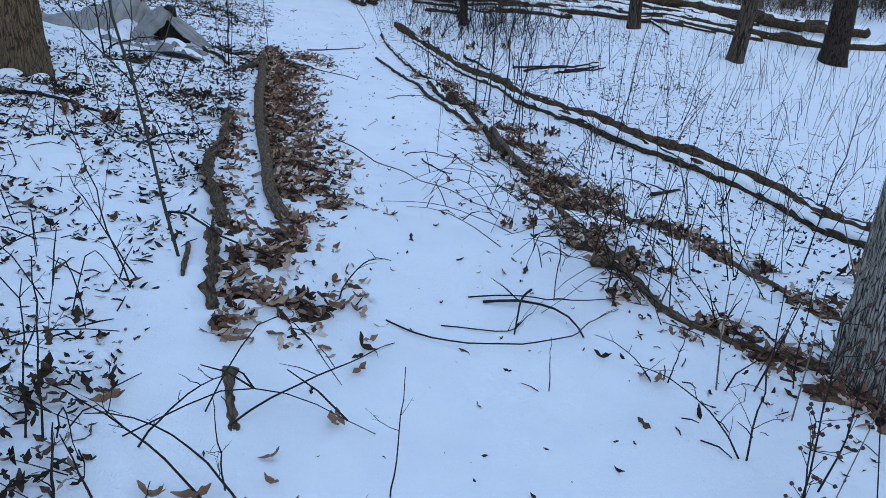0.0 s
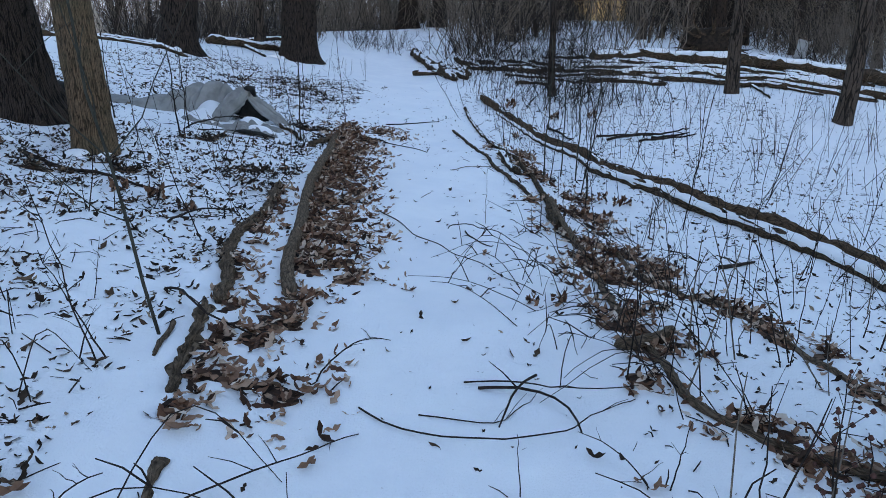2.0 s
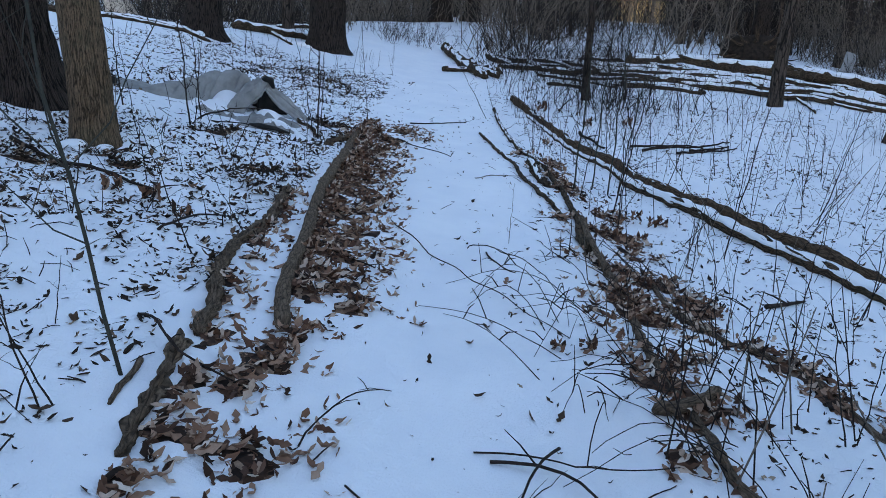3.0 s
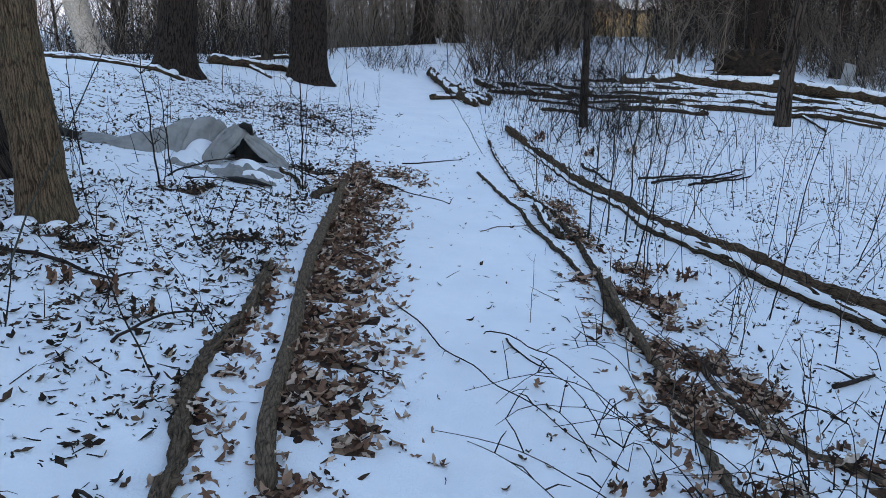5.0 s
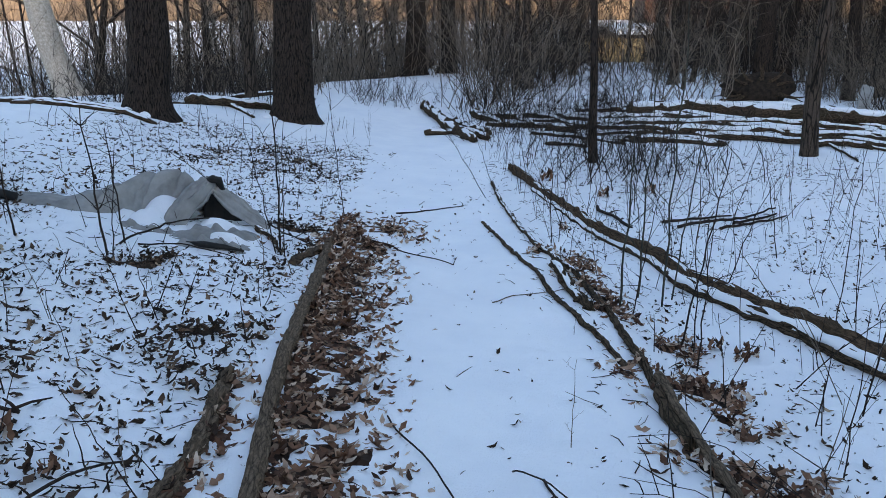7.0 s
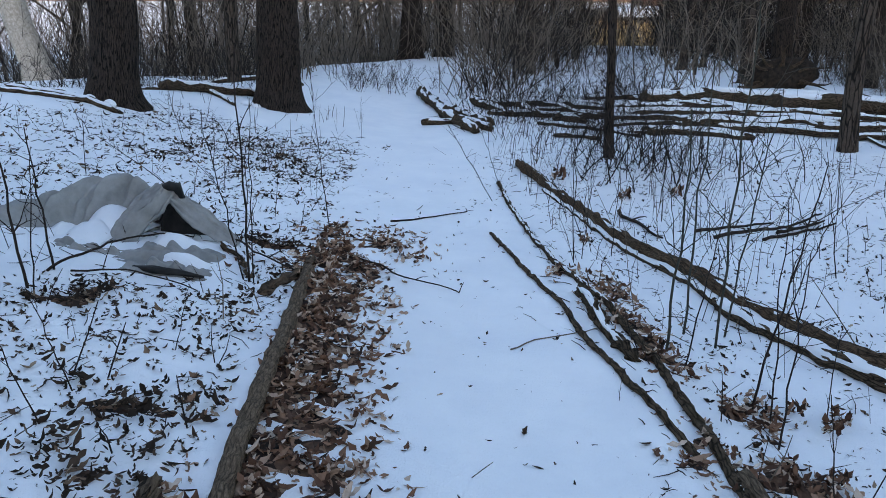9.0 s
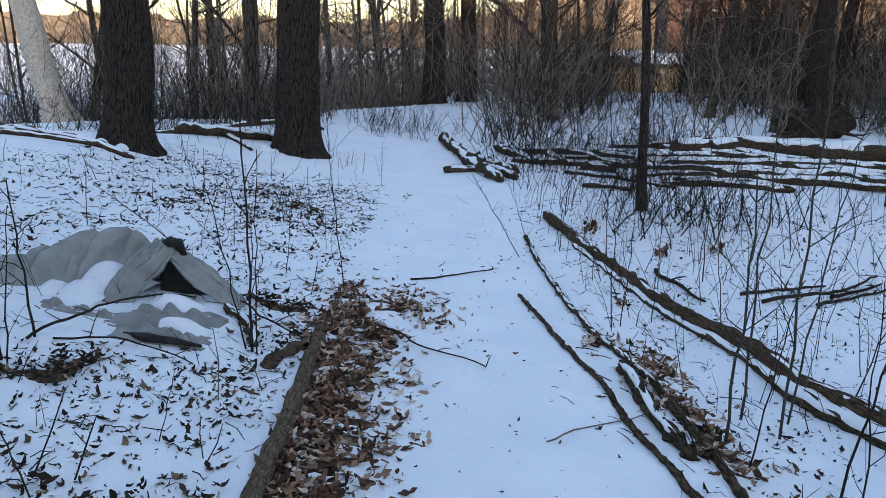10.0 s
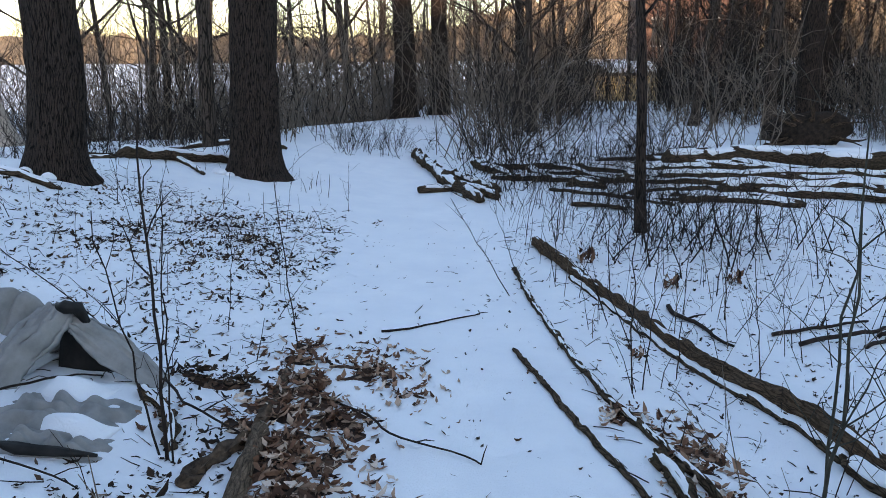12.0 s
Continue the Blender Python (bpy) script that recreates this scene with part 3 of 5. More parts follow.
sapling(1.83, 7.96, 0.02, 1.0, 0.007, 21, tall=1.3)
sapling(2.11, 4.05, 0.10, 1.0, 0.008, 22, twigs=7)
sapling(1.53, 3.60, -0.20, 0.68, 0.006, 23, twigs=6)
sapling(-1.39, 4.15, -0.25, 0.66, 0.007, 24, twigs=4)
sapling(-3.12, 7.61, -0.05, 0.84, 0.011, 25, twigs=5)
sapling(-3.65, 7.19, -0.05, 0.80, 0.011, 26, twigs=4)
sapling(-2.02, 9.45, -0.10, 1.10, 0.008, 27, twigs=6, tall=1.2)
sapling(-1.66, 4.83, -0.03, 0.20, 0.006, 28, twigs=0)
sapling(0.03, 5.57, 0.0, 0.42, 0.004, 29, TWIG_GREY, 4, "dry grey weed stalk in the snow")
sapling(1.54, 6.58, 0.12, 1.16, 0.009, 30, twigs=6, tall=1.2)
sapling(0.44, 7.64, 0.12, 0.96, 0.008, 31, twigs=7)
sapling(0.78, 7.20, -0.05, 1.12, 0.008, 32, twigs=7)
sapling(2.73, 9.35, 0.03, 0.65, 0.007, 33)
sapling(-1.34, 4.66, -0.26, 0.45, 0.005, 34, twigs=2)
sapling(-2.13, 8.05, 0.0, 1.25, 0.013, 35, twigs=5, tall=1.15)
sapling(-2.17, 8.07, -0.20, 1.05, 0.009, 36, twigs=6)
sapling(-2.09, 8.02, 0.05, 1.15, 0.008, 37, twigs=2)
sapling(-3.06, 7.29, -0.08, 1.0, 0.013, 38, twigs=7)
sapling(-3.00, 7.25, 0.10, 0.8, 0.008, 39, twigs=5)
sapling(-2.19, 6.33, -0.14, 0.46, 0.006, 40, twigs=3)
sapling(-2.02, 6.86, 0.10, 0.34, 0.005, 41, twigs=3)
sapling(0.38, 7.89, 0.02, 1.25, 0.013, 42, TWIG_GREEN, 6, "crooked grey-green sapling beside a fallen log", tall=1.1)
sapling(0.70, 8.15, 0.02, 1.95, 0.012, 43, TWIG_GREEN, 8, "tall thin grey-green sapling beside a fallen log", tall=1.2)
sapling(0.73, 7.36, 0.18, 1.25, 0.010, 44, twigs=7)
sapling(0.77, 6.99, 0.02, 0.95, 0.009, 45, twigs=6)
sapling(0.74, 11.2, -0.02, 1.05, 0.009, 46, twigs=6)
sapling(-0.09, 11.63, -0.04, 0.87, 0.008, 47, twigs=5)
sapling(0.55, 8.38, 0.02, 1.40, 0.012, 48, TWIG_GREEN, 6, "crooked grey-green sapling beside a fallen log", tall=1.2)
sapling(0.80, 8.40, 0.12, 1.20, 0.010, 49, TWIG_GREEN, 7, "thin forked grey-green sapling", tall=1.3)
sapling(-0.12, 9.38, -0.04, 1.15, 0.008, 50, twigs=8)
sapling(-0.06, 9.45, 0.06, 0.95, 0.007, 51, twigs=6)
sapling(0.78, 11.74, 0.05, 0.80, 0.009, 52)
sapling(-2.75, 9.00, -0.75, 0.80, 0.008, 53, twigs=8, arch=0.2)
sapling(-0.88, 11.23, -0.48, 0.80, 0.008, 54, twigs=10)
sapling(-0.80, 11.5, -0.25, 0.70, 0.007, 55, twigs=8)
sapling(0.19, 9.87, 0.02, 0.80, 0.007, 56)
sapling(0.70, 9.95, -0.10, 0.80, 0.007, 57)
sapling(1.30, 8.9, 0.25, 1.1, 0.008, 58, twigs=9, arch=0.3)
sapling(1.9, 9.8, -0.2, 1.0, 0.008, 59, twigs=8)
sapling(2.6, 8.2, 0.2, 1.2, 0.009, 60, twigs=9)


def seed_stalk(x, y, h, seed):
    """A dry weed with clusters of dark seed heads."""
    rnd = random.Random(seed)
    root = empty("weed", at(x, y), "dry dark weed with clusters of seed heads", "weed", "seeded weeds")
    pts = bend((0, 0, 0), (rnd.uniform(-0.04, 0.04), 0.02, h), 6, 0.012, rnd)
    part("stem", Build().tube(pts, [0.0035 * (1 - 0.5 * i / 6) for i in range(7)], 5), TWIG, root)
    for k in range(22):
        p = pts[rnd.randint(1, 6)]
        e = p + Vector((rnd.uniform(-0.06, 0.06), rnd.uniform(-0.06, 0.06), rnd.uniform(0.0, 0.06)))
        part("side_stem", Build().tube([p, e], [0.0014, 0.001], 3, caps=False), TWIG, root)
        part("seed_head", Build().tube([e - Vector((0, 0, 0.006)), e, e + Vector((0, 0, 0.007))], [0.003, 0.0075, 0.002], 5), BERRY, root)


seed_stalk(1.16, 1.87, 0.58, 1)
seed_stalk(1.22, 1.90, 0.42, 2)
seed_stalk(1.12, 1.80, 0.30, 3)
seed_stalk(1.42, 2.55, 0.40, 4)

# many thinner whips, mostly on the right-hand slope
rnd = random.Random(31)
models = [sapling(0, 0, rnd.uniform(-0.12, 0.12), rnd.uniform(0.45, 0.95), 0.0055, 200 + k, twigs=rnd.randint(2, 6), arch=rnd.uniform(0, 0.4)) for k in range(9)]
models += [sapling(0, 0, rnd.uniform(-0.05, 0.05), rnd.uniform(0.18, 0.34), 0.0035, 220 + k, twigs=rnd.randint(0, 2)) for k in range(5)]


def whip(x, y, k, s):
    m = pose(x, y, gz(x, y) - 0.02, rnd.uniform(-7, 7), rnd.uniform(-7, 7), rnd.uniform(0, 360)) @ Matrix.Diagonal((s, s, s, 1))
    copy_thing(models[k], m)


placed = 0
while placed < 225:
    x, y = rnd.uniform(-5.5, 7.5), rnd.uniform(2.0, 16.5)
    if abs(x - path_x(y)) < 0.75 or rnd.random() > (1.0 if x > path_x(y) + 1.2 else 0.4 if x < path_x(y) - 0.9 else 0.25):
        continue
    if x < -0.6 and y < 2.6:
        continue
    whip(x, y, rnd.randrange(9) if x > 0 and rnd.random() < 0.55 else rnd.randrange(9, 14) if rnd.random() < 0.7 else rnd.randrange(9), rnd.uniform(0.75, 1.25))
    placed += 1
for ob in models:
    x, y = rnd.uniform(2.2, 6.0), rnd.uniform(8.0, 12.5)
    ob.matrix_basis = at(x, y, rnd.uniform(0, 360), 0.02)


# ---- sticks on the ground ----
def stick(points, r, label, seed, mat=None, lift=1.0, arch=0.0):
    line = smooth_line(points, 0.06)
    r *= 0.72 if r < 0.013 else 0.9
    rnd = random.Random(seed)
    n = len(line)
    pts = []
    for i, (x, y) in enumerate(line):
        w = noise.noise(Vector((seed * 1.37, i * 0.21, 0))) * 0.05
        pts.append((x + w, y + w * 0.5, gz(x, y) + r * lift + arch * math.sin(math.pi * i / max(1, n - 1))))
    root = empty("stick", Matrix.Identity(4), label, "stick", "fallen sticks")
    part("stem", Build().tube(pts, [r * (1 - 0.55 * i / n) for i in range(n)], 7, rough=0.12), mat or TWIG, root)
    for k in range(rnd.randint(1, 3)):
        i = rnd.randint(n // 3, n - 1)
        p = Vector(pts[i])
        e = p + Vector((rnd.uniform(-1, 1), rnd.uniform(-1, 1), rnd.uniform(0.0, 0.5))) * 0.14
        part("twig", Build().tube([p, p.lerp(e, 0.5) + Vector((0, 0, 0.008)), e], [r * 0.5, r * 0.4, r * 0.2], 4), mat or TWIG, root)


stick([(-0.11, 2.66), (0.07, 2.55), (0.33, 2.55), (0.56, 2.66), (0.87, 3.07)], 0.005, "long thin curved twig on the snow", 1, arch=0.02)
stick([(0.26, 2.97), (0.48, 2.93), (0.64, 2.71)], 0.009, "dark forked branch lying on the path", 2, arch=0.02)
stick([(0.47, 3.09), (0.35, 2.64)], 0.008, "short dark branch propped across another", 3, arch=0.03, lift=2.5)
stick([(0.18, 3.0), (0.6, 3.0), (0.95, 3.2)], 0.005, "thin twig over the snow", 4, arch=0.03)
stick([(0.08, 2.66), (0.32, 2.68), (0.47, 2.89)], 0.004, "thin twig over the snow", 5)
stick([(-0.77, 5.64), (-0.44, 5.15), (-0.06, 4.66), (0.19, 4.39), (0.45, 4.1)], 0.006, "long thin vine across the path", 6, arch=0.02)
stick([(-0.08, 5.26), (0.15, 4.98)], 0.008, "short dark stick on the snow", 7)
stick([(-0.85, 4.68), (-0.60, 4.60)], 0.010, "dark stick among the leaves", 8)
stick([(-1.67, 4.34), (-1.65, 4.69), (-1.54, 4.94)], 0.011, "thin grey limb on the snow", 9, arch=0.04)
stick([(-1.68, 10.14), (-1.46, 10.28), (-1.07, 10.65)], 0.012, "dark stick lying across the path", 10)
stick([(-1.9, 9.05), (-1.44, 8.70), (-1.16, 8.48), (-0.86, 8.38)], 0.011, "dark branch reaching onto the path", 11, arch=0.02)
stick([(0.33, 11.38), (0.67, 10.59)], 0.022, "dark limb on the snow", 12)
stick([(1.00, 10.87), (1.77, 11.22)], 0.018, "dark limb on the snow", 13)
stick([(-0.48, 7.50), (-0.14, 7.82), (0.04, 7.99)], 0.006, "thin pale twig across the path", 14, TWIG_GREY)
stick([(-3.13, 7.56), (-2.98, 8.06), (-2.8, 8.7)], 0.012, "dark limb lying over the cloth", 15, arch=0.1)
stick([(-3.04, 7.63), (-2.70, 7.77), (-2.30, 7.69)], 0.009, "dark limb before the cloth", 16, arch=0.03)
stick([(-2.62, 8.95), (-2.32, 8.52), (-1.85, 8.3)], 0.012, "dark limb beside the cloth", 17, arch=0.04)
stick([(1.12, 10.69), (1.72, 10.88), (2.29, 11.55)], 0.020, "long dark limb on the snow", 18, arch=0.05)
stick([(-0.33, 2.79), (-0.27, 3.06), (-0.16, 3.28)], 0.005, "curved twig rising from leaves", 19, arch=0.05)
stick([(-0.50, 1.84), (-0.32, 2.14), (-0.09, 2.48)], 0.005, "straight thin twig over the snow", 20, arch=0.03)
stick([(1.55, 10.65), (2.34, 11.30)], 0.018, "dark limb on the snow", 21)
stick([(1.66, 5.60), (1.94, 5.84)], 0.018, "short dark stick on the snow", 22)
stick([(1.71, 10.90), (2.25, 11.36)], 0.020, "dark limb on the snow", 23)
stick([(-1.2, 3.35), (-0.9, 3.1), (-0.6, 3.0)], 0.009, "dark stick across the rotten log", 24, arch=0.05)
stick([(-3.3, 5.3), (-2.7, 5.15), (-2.1, 5.1)], 0.018, "dark limb at the foot of a tree", 25)
stick([(-0.2, 5.3), (0.15, 4.75), (0.55, 4.3)], 0.005, "thin twig arching over the snow", 26, arch=0.16)

# the tangle of arching canes beside the path
for k in range(56):
    x, y = (rnd.uniform(0.35, 1.35), rnd.uniform(2.9, 5.2)) if k < 40 else (rnd.uniform(-1.7, -0.45), rnd.uniform(1.4, 2.7))
    dx, dy = rnd.uniform(-0.75, 0.1 if k < 40 else 0.7), rnd.uniform(-0.2, 0.7 if k < 40 else 0.35)
    root = empty("cane", at(x, y, 0, 0.02), "thin dark arching cane over the snow", "cane", "arching canes")
    hgt = rnd.uniform(0.06, 0.30)
    pts = [Vector((dx * t, dy * t, hgt * math.sin(math.pi * min(1, t * 1.02)) + gz(x + dx * t, y + dy * t) - gz(x, y) + 0.02)) + Vector((rnd.uniform(-1, 1), rnd.uniform(-1, 1), 0)) * 0.005 for t in np.linspace(0, 1, 9)]
    part("stem", Build().tube(pts, [0.0025 * (1 - 0.06 * i) for i in range(9)], 5), TWIG, root)
    for j in range(rnd.randint(1, 3)):
        p = pts[rnd.randint(3, 7)]
        e = p + Vector((rnd.uniform(-0.2, 0.1), rnd.uniform(-0.15, 0.15), rnd.uniform(0.0, 0.16)))
        part("twig", Build().tube([p, p.lerp(e, 0.5) + Vector((0, 0, 0.015)), e], [0.003, 0.0026, 0.0016], 4), TWIG, root)


# ---- fallen leaves ----
def near_line(x, y, line):
    best, side = 9.0, 0.0
    for (x0, y0), (x1, y1) in zip(line, line[1:]):
        dx, dy = x1 - x0, y1 - y0
        t = max(0, min(1, ((x - x0) * dx + (y - y0) * dy) / (dx * dx + dy * dy)))
        ex, ey = x - x0 - t * dx, y - y0 - t * dy
        d = math.hypot(ex, ey)
        if d < best:
            best, side = d, math.copysign(1, ex)
    return best, side


LOG_A = [(-2.1, 9.6), (-1.96, 8.85), (-1.55, 6.9), (-1.13, 5.05), (-0.84, 3.95), (-0.70, 3.3), (-0.42, 2.6)]
LOG_B = [(-1.55, 5.8), (-1.34, 4.8), (-1.16, 3.95), (-0.85, 3.1), (-0.72, 2.4)]
EDGE_R = [(0.42, 6.7), (0.62, 5.8), (0.78, 4.7), (0.90, 3.85), (1.05, 3.15), (1.36, 2.86), (1.75, 2.75)]
EDGE_R2 = [(0.95, 5.9), (1.10, 5.0), (1.45, 4.4), (1.8, 3.6), (2.1, 3.2)]
EDGE_R3 = [(-0.1, 8.95), (0.25, 8.2), (0.55, 7.4), (0.7, 6.6), (1.0, 5.7), (1.35, 4.7)]


def clump(x, y, s, k):
    return noise.noise(Vector((x * s, y * s, k)))


def litter_density(x, y):
    px = x - path_x(y)
    d, side = near_line(x, y, LOG_A)
    drift = 0.0
    if side > 0 or y < 3.5:
        wide = 0.50 + 0.12 * clump(0, y, 1.7, 1)
        drift = max(0, 1.25 - d / wide) if y < 8.9 else max(0, 0.9 - d / 0.35)
        if y < 3.9:
            drift = max(0, 0.9 - d / 0.40) * max(0, 0.5 + 1.5 * clump(x, y, 4, 2))
    elif d < 0.2:
        drift = 0.12
    fan = math.hypot((x + 1.80) / 0.80, (y - 8.90) / 1.15)
    drift = max(drift, max(0, 1.0 - fan) * 1.1 * max(0, 0.75 + 1.6 * clump(x, y, 2.9, 3)))
    e, es = near_line(x, y, LOG_B)
    if es > 0 and e < 0.22:
        drift = max(drift, 0.75 - e / 0.3)
    right = 0.0
    for line, w, s in ((EDGE_R, 0.24, 1.0), (EDGE_R2, 0.23, 0.85), (EDGE_R3, 0.25, 1.0)):
        a, b = near_line(x, y, line)
        if a < w * 1.6:
            right = max(right, s * max(0, 1.15 - a / w * 0.8) * max(0, 0.6 + 1.5 * clump(x, y, 3.1, 5)))
    foot = math.hypot((x - 1.72) / 0.42, (y - 2.60) / 0.34)
    right = max(right, 1.3 - 1.1 * foot)
    slope_l = 0.0
    if px < -0.85 and x > -6.5:
        c = clump(x, y, 1.3, 7) + 0.6 * clump(x, y, 3.7, 8)
        slope_l = max(0, 0.24 + 0.50 * c) * (1.0 if y < 9 else 0.45)
        slope_l *= step(math.hypot(x + 3.2, y - 8.4), 0.75, 1.1)
        oak = math.hypot((x + 3.7) / 1.9, (y - 12.2) / 1.9)
        if oak < 1.2:
            slope_l = max(slope_l, 0.33 * (1.2 - oak) * max(0, 1.2 + 1.8 * clump(x, y, 2.2, 9)))
        for cx, cy, rx, ry in ((-2.75, 7.35, 0.5, 0.36), (-1.9, 6.35, 0.5, 0.3), (-2.6, 5.5, 0.5, 0.3), (-3.0, 5.1, 0.5, 0.25), (-2.3, 8.9, 0.35, 0.3)):
            q = math.hypot((x - cx) / rx, (y - cy) / ry)
            slope_l = max(slope_l, 1.1 * max(0, 1.1 - q) * max(0, 0.7 + 1.2 * clump(x, y, 4.1, 17)))
        if y < 3:
            slope_l *= 1.15
    right_far = 0.0
    if px > 1.3:
        right_far = max(0, 0.21 + 0.28 * clump(x, y, 1.6, 11) + 0.2 * clump(x, y, 4.4, 12))
    mid = 0.0
    if abs(px) < 1.2:
        mid = 0.022 + (0.13 * max(0, clump(x, y, 2.6, 13)) if abs(px) > 0.4 else 0)
        if 0.0 < x < 0.95 and 3.3 < y < 4.9:
            mid += 0.10 * max(0, 0.4 + clump(x, y, 3.2, 14))
    gap = max(0.2, min(1.0, 0.78 + 1.7 * clump(x, y, 8.5, 21)))
    drift, right = drift * gap, right * gap
    vals = {"drift": drift, "right": right, "slope": slope_l, "far": right_far, "path": mid}
    key = max(vals, key=vals.get)
    ragged = 0.5 * clump(x, y, 1.9, 41)
    fade = step(x + ragged, -6.2, -5.2) * step(y + ragged, 0.2, 1.3) * (1 - step(x + ragged, 3.2, 4.2)) * (1 - step(y + ragged, 13.2, 14.3))
    return vals[key] * fade, key


CELL = 0.04
COLS, ROWS = 262, 358


def cell_xy(i, j):
    return -6.2 + i * CELL, 0.2 + j * CELL


thickness = [[litter_density(*cell_xy(i, j)) for i in range(COLS)] for j in range(ROWS)]


def leaf_bed():
    """The matted layer under the loose leaves, where it stands clear of the snow."""
    b, number = Build(), {}
    lift = [[0.034 * (thickness[j][i][0] - (0.50 if thickness[j][i][1] in ("drift", "right") else 0.80)) + 0.014 * clump(*cell_xy(i, j), 11.0, 31) for i in range(COLS)] for j in range(ROWS)]

    def corner(i, j):
        if (i, j) not in number:
            x, y = cell_xy(i, j)
            number[i, j] = len(b.v)
            b.v.append((x, y, gz(x, y) + min(0.03, lift[j][i])))
            b.uv.append((x, y))
        return number[i, j]

    for j in range(ROWS - 1):
        for i in range(COLS - 1):
            if max(lift[j][i], lift[j][i + 1], lift[j + 1][i], lift[j + 1][i + 1]) > -0.002:
                b.f.append((corner(i, j), corner(i + 1, j), corner(i + 1, j + 1), corner(i, j + 1)))
    tagged(b.object("leaf_mould", MOULD), "dark matted dead leaves showing through the snow", "leaf litter", kind="stuff")


leaf_bed()
rl = random.Random(77)
litter = {k: Build() for k in ("drift", "right", "slope", "far", "path")}
for _ in range(330000):
    x, y = rl.uniform(-6.2, 4.2), 0.2 + 14.2 * rl.random()
    d, key = thickness[int((y - 0.2) / CELL)][int((x + 6.2) / CELL)]
    bank = key in ("drift", "right")
    if rl.random() > d * (0.90 if bank else 0.80 if key == "slope" else 0.40):
        continue
    small = rl.random() < (0.35 if bank else 0.75)
    size = (rl.uniform(0.018, 0.05) if small else rl.uniform(0.045, 0.092)) * (0.75 if key in ("far", "path") else 1.0)
    flat = rl.random() < 0.7
    tilt = 0.33 if flat else 0.75
    args = (size, rl.uniform(0, 6.28), rl.gauss(0, tilt), rl.gauss(0, tilt), rl.random() < 0.7, rl.uniform(-0.4, 1.2))
    thick = 0.006 + 0.030 * rl.random() if d > 0.45 else rl.uniform(-0.10, 0.10) * size
    litter[key].leaf(Vector((x, y, gz(x, y) + thick)), *args)
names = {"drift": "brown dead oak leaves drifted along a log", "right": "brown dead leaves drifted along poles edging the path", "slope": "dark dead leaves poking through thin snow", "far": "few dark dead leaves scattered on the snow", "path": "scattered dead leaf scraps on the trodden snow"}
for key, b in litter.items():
    tagged(b.object("leaf_litter", LEAF if key in ("drift", "right") else LEAF_DARKER), names[key], "leaf litter", kind="stuff")

# larger oak leaves that lie singly
for k, (x, y, s) in enumerate([(-0.86, 1.84, 0.13), (-0.62, 1.5, 0.12), (-0.52, 1.52, 0.13), (-0.66, 2.36, 0.17), (-0.62, 2.28, 0.14), (0.86, 2.42, 0.11), (0.80, 2.43, 0.09), (-0.24, 1.93, 0.13), (-0.26, 2.80, 0.12), (-0.34, 2.7, 0.12), (-0.36, 1.62, 0.07), (-0.38, 1.72, 0.09),
                               (1.30, 2.12, 0.10), (-0.20, 2.26, 0.10), (-1.3, 1.9, 0.1), (-2.0, 6.2, 0.12), (-1.7, 6.35, 0.12), (-1.8, 6.6, 0.10), (-1.6, 6.25, 0.12), (-2.0, 5.3, 0.13), (-2.1, 6.5, 0.1), (-0.75, 4.7, 0.1), (0.1, 4.72, 0.12), (0.4, 5.0, 0.08)]):
    b = Build()
    s *= 0.66
    b.leaf(Vector((0, 0, s * 0.16)), s, rl.uniform(0, 6.28), rl.uniform(-0.5, 0.5), rl.uniform(-0.5, 0.5), True, rl.uniform(0.3, 1.2))
    b.leaf(Vector((s * 0.2, s * 0.25, s * 0.10)), s * 0.7, rl.uniform(0, 6.28), rl.uniform(-0.6, 0.6), rl.uniform(-0.6, 0.6), True, rl.uniform(0.3, 1.2))
    ob = b.object("oak_leaf", LEAF)
    ob.matrix_basis = at(x, y)
    tagged(ob, "curled brown oak leaf on the snow", "leaf", "single oak leaves")

# small broken twigs lying everywhere off the path
b = Build()
for _ in range(6500):
    x, y = rl.uniform(-6, 5), 0.2 + 14 * rl.random()
    px = x - path_x(y)
    if abs(px) < 0.85 and rl.random() > 0.03 or px > 1.8 and rl.random() > 0.35:
        continue
    a, l = rl.uniform(0, 6.28), rl.uniform(0.03, 0.20) * (0.5 if rl.random() < 0.5 else 1)
    e = (x + math.cos(a) * l, y + math.sin(a) * l)
    up = l * 0.5 if rl.random() < 0.15 else 0.008
    r = rl.uniform(0.0014, 0.0034)
    b.tube([(x, y, gz(x, y) + 0.004), ((x + e[0]) / 2 + l * 0.06, (y + e[1]) / 2, gz(x, y) + 0.008 + up * 0.4), (*e, gz(*e) + up)], [r, r, r * 0.6], 3, caps=False)
tagged(b.object("twig_litter", TWIG), "small broken dark twigs strewn on the snow", "twigs", kind="stuff")

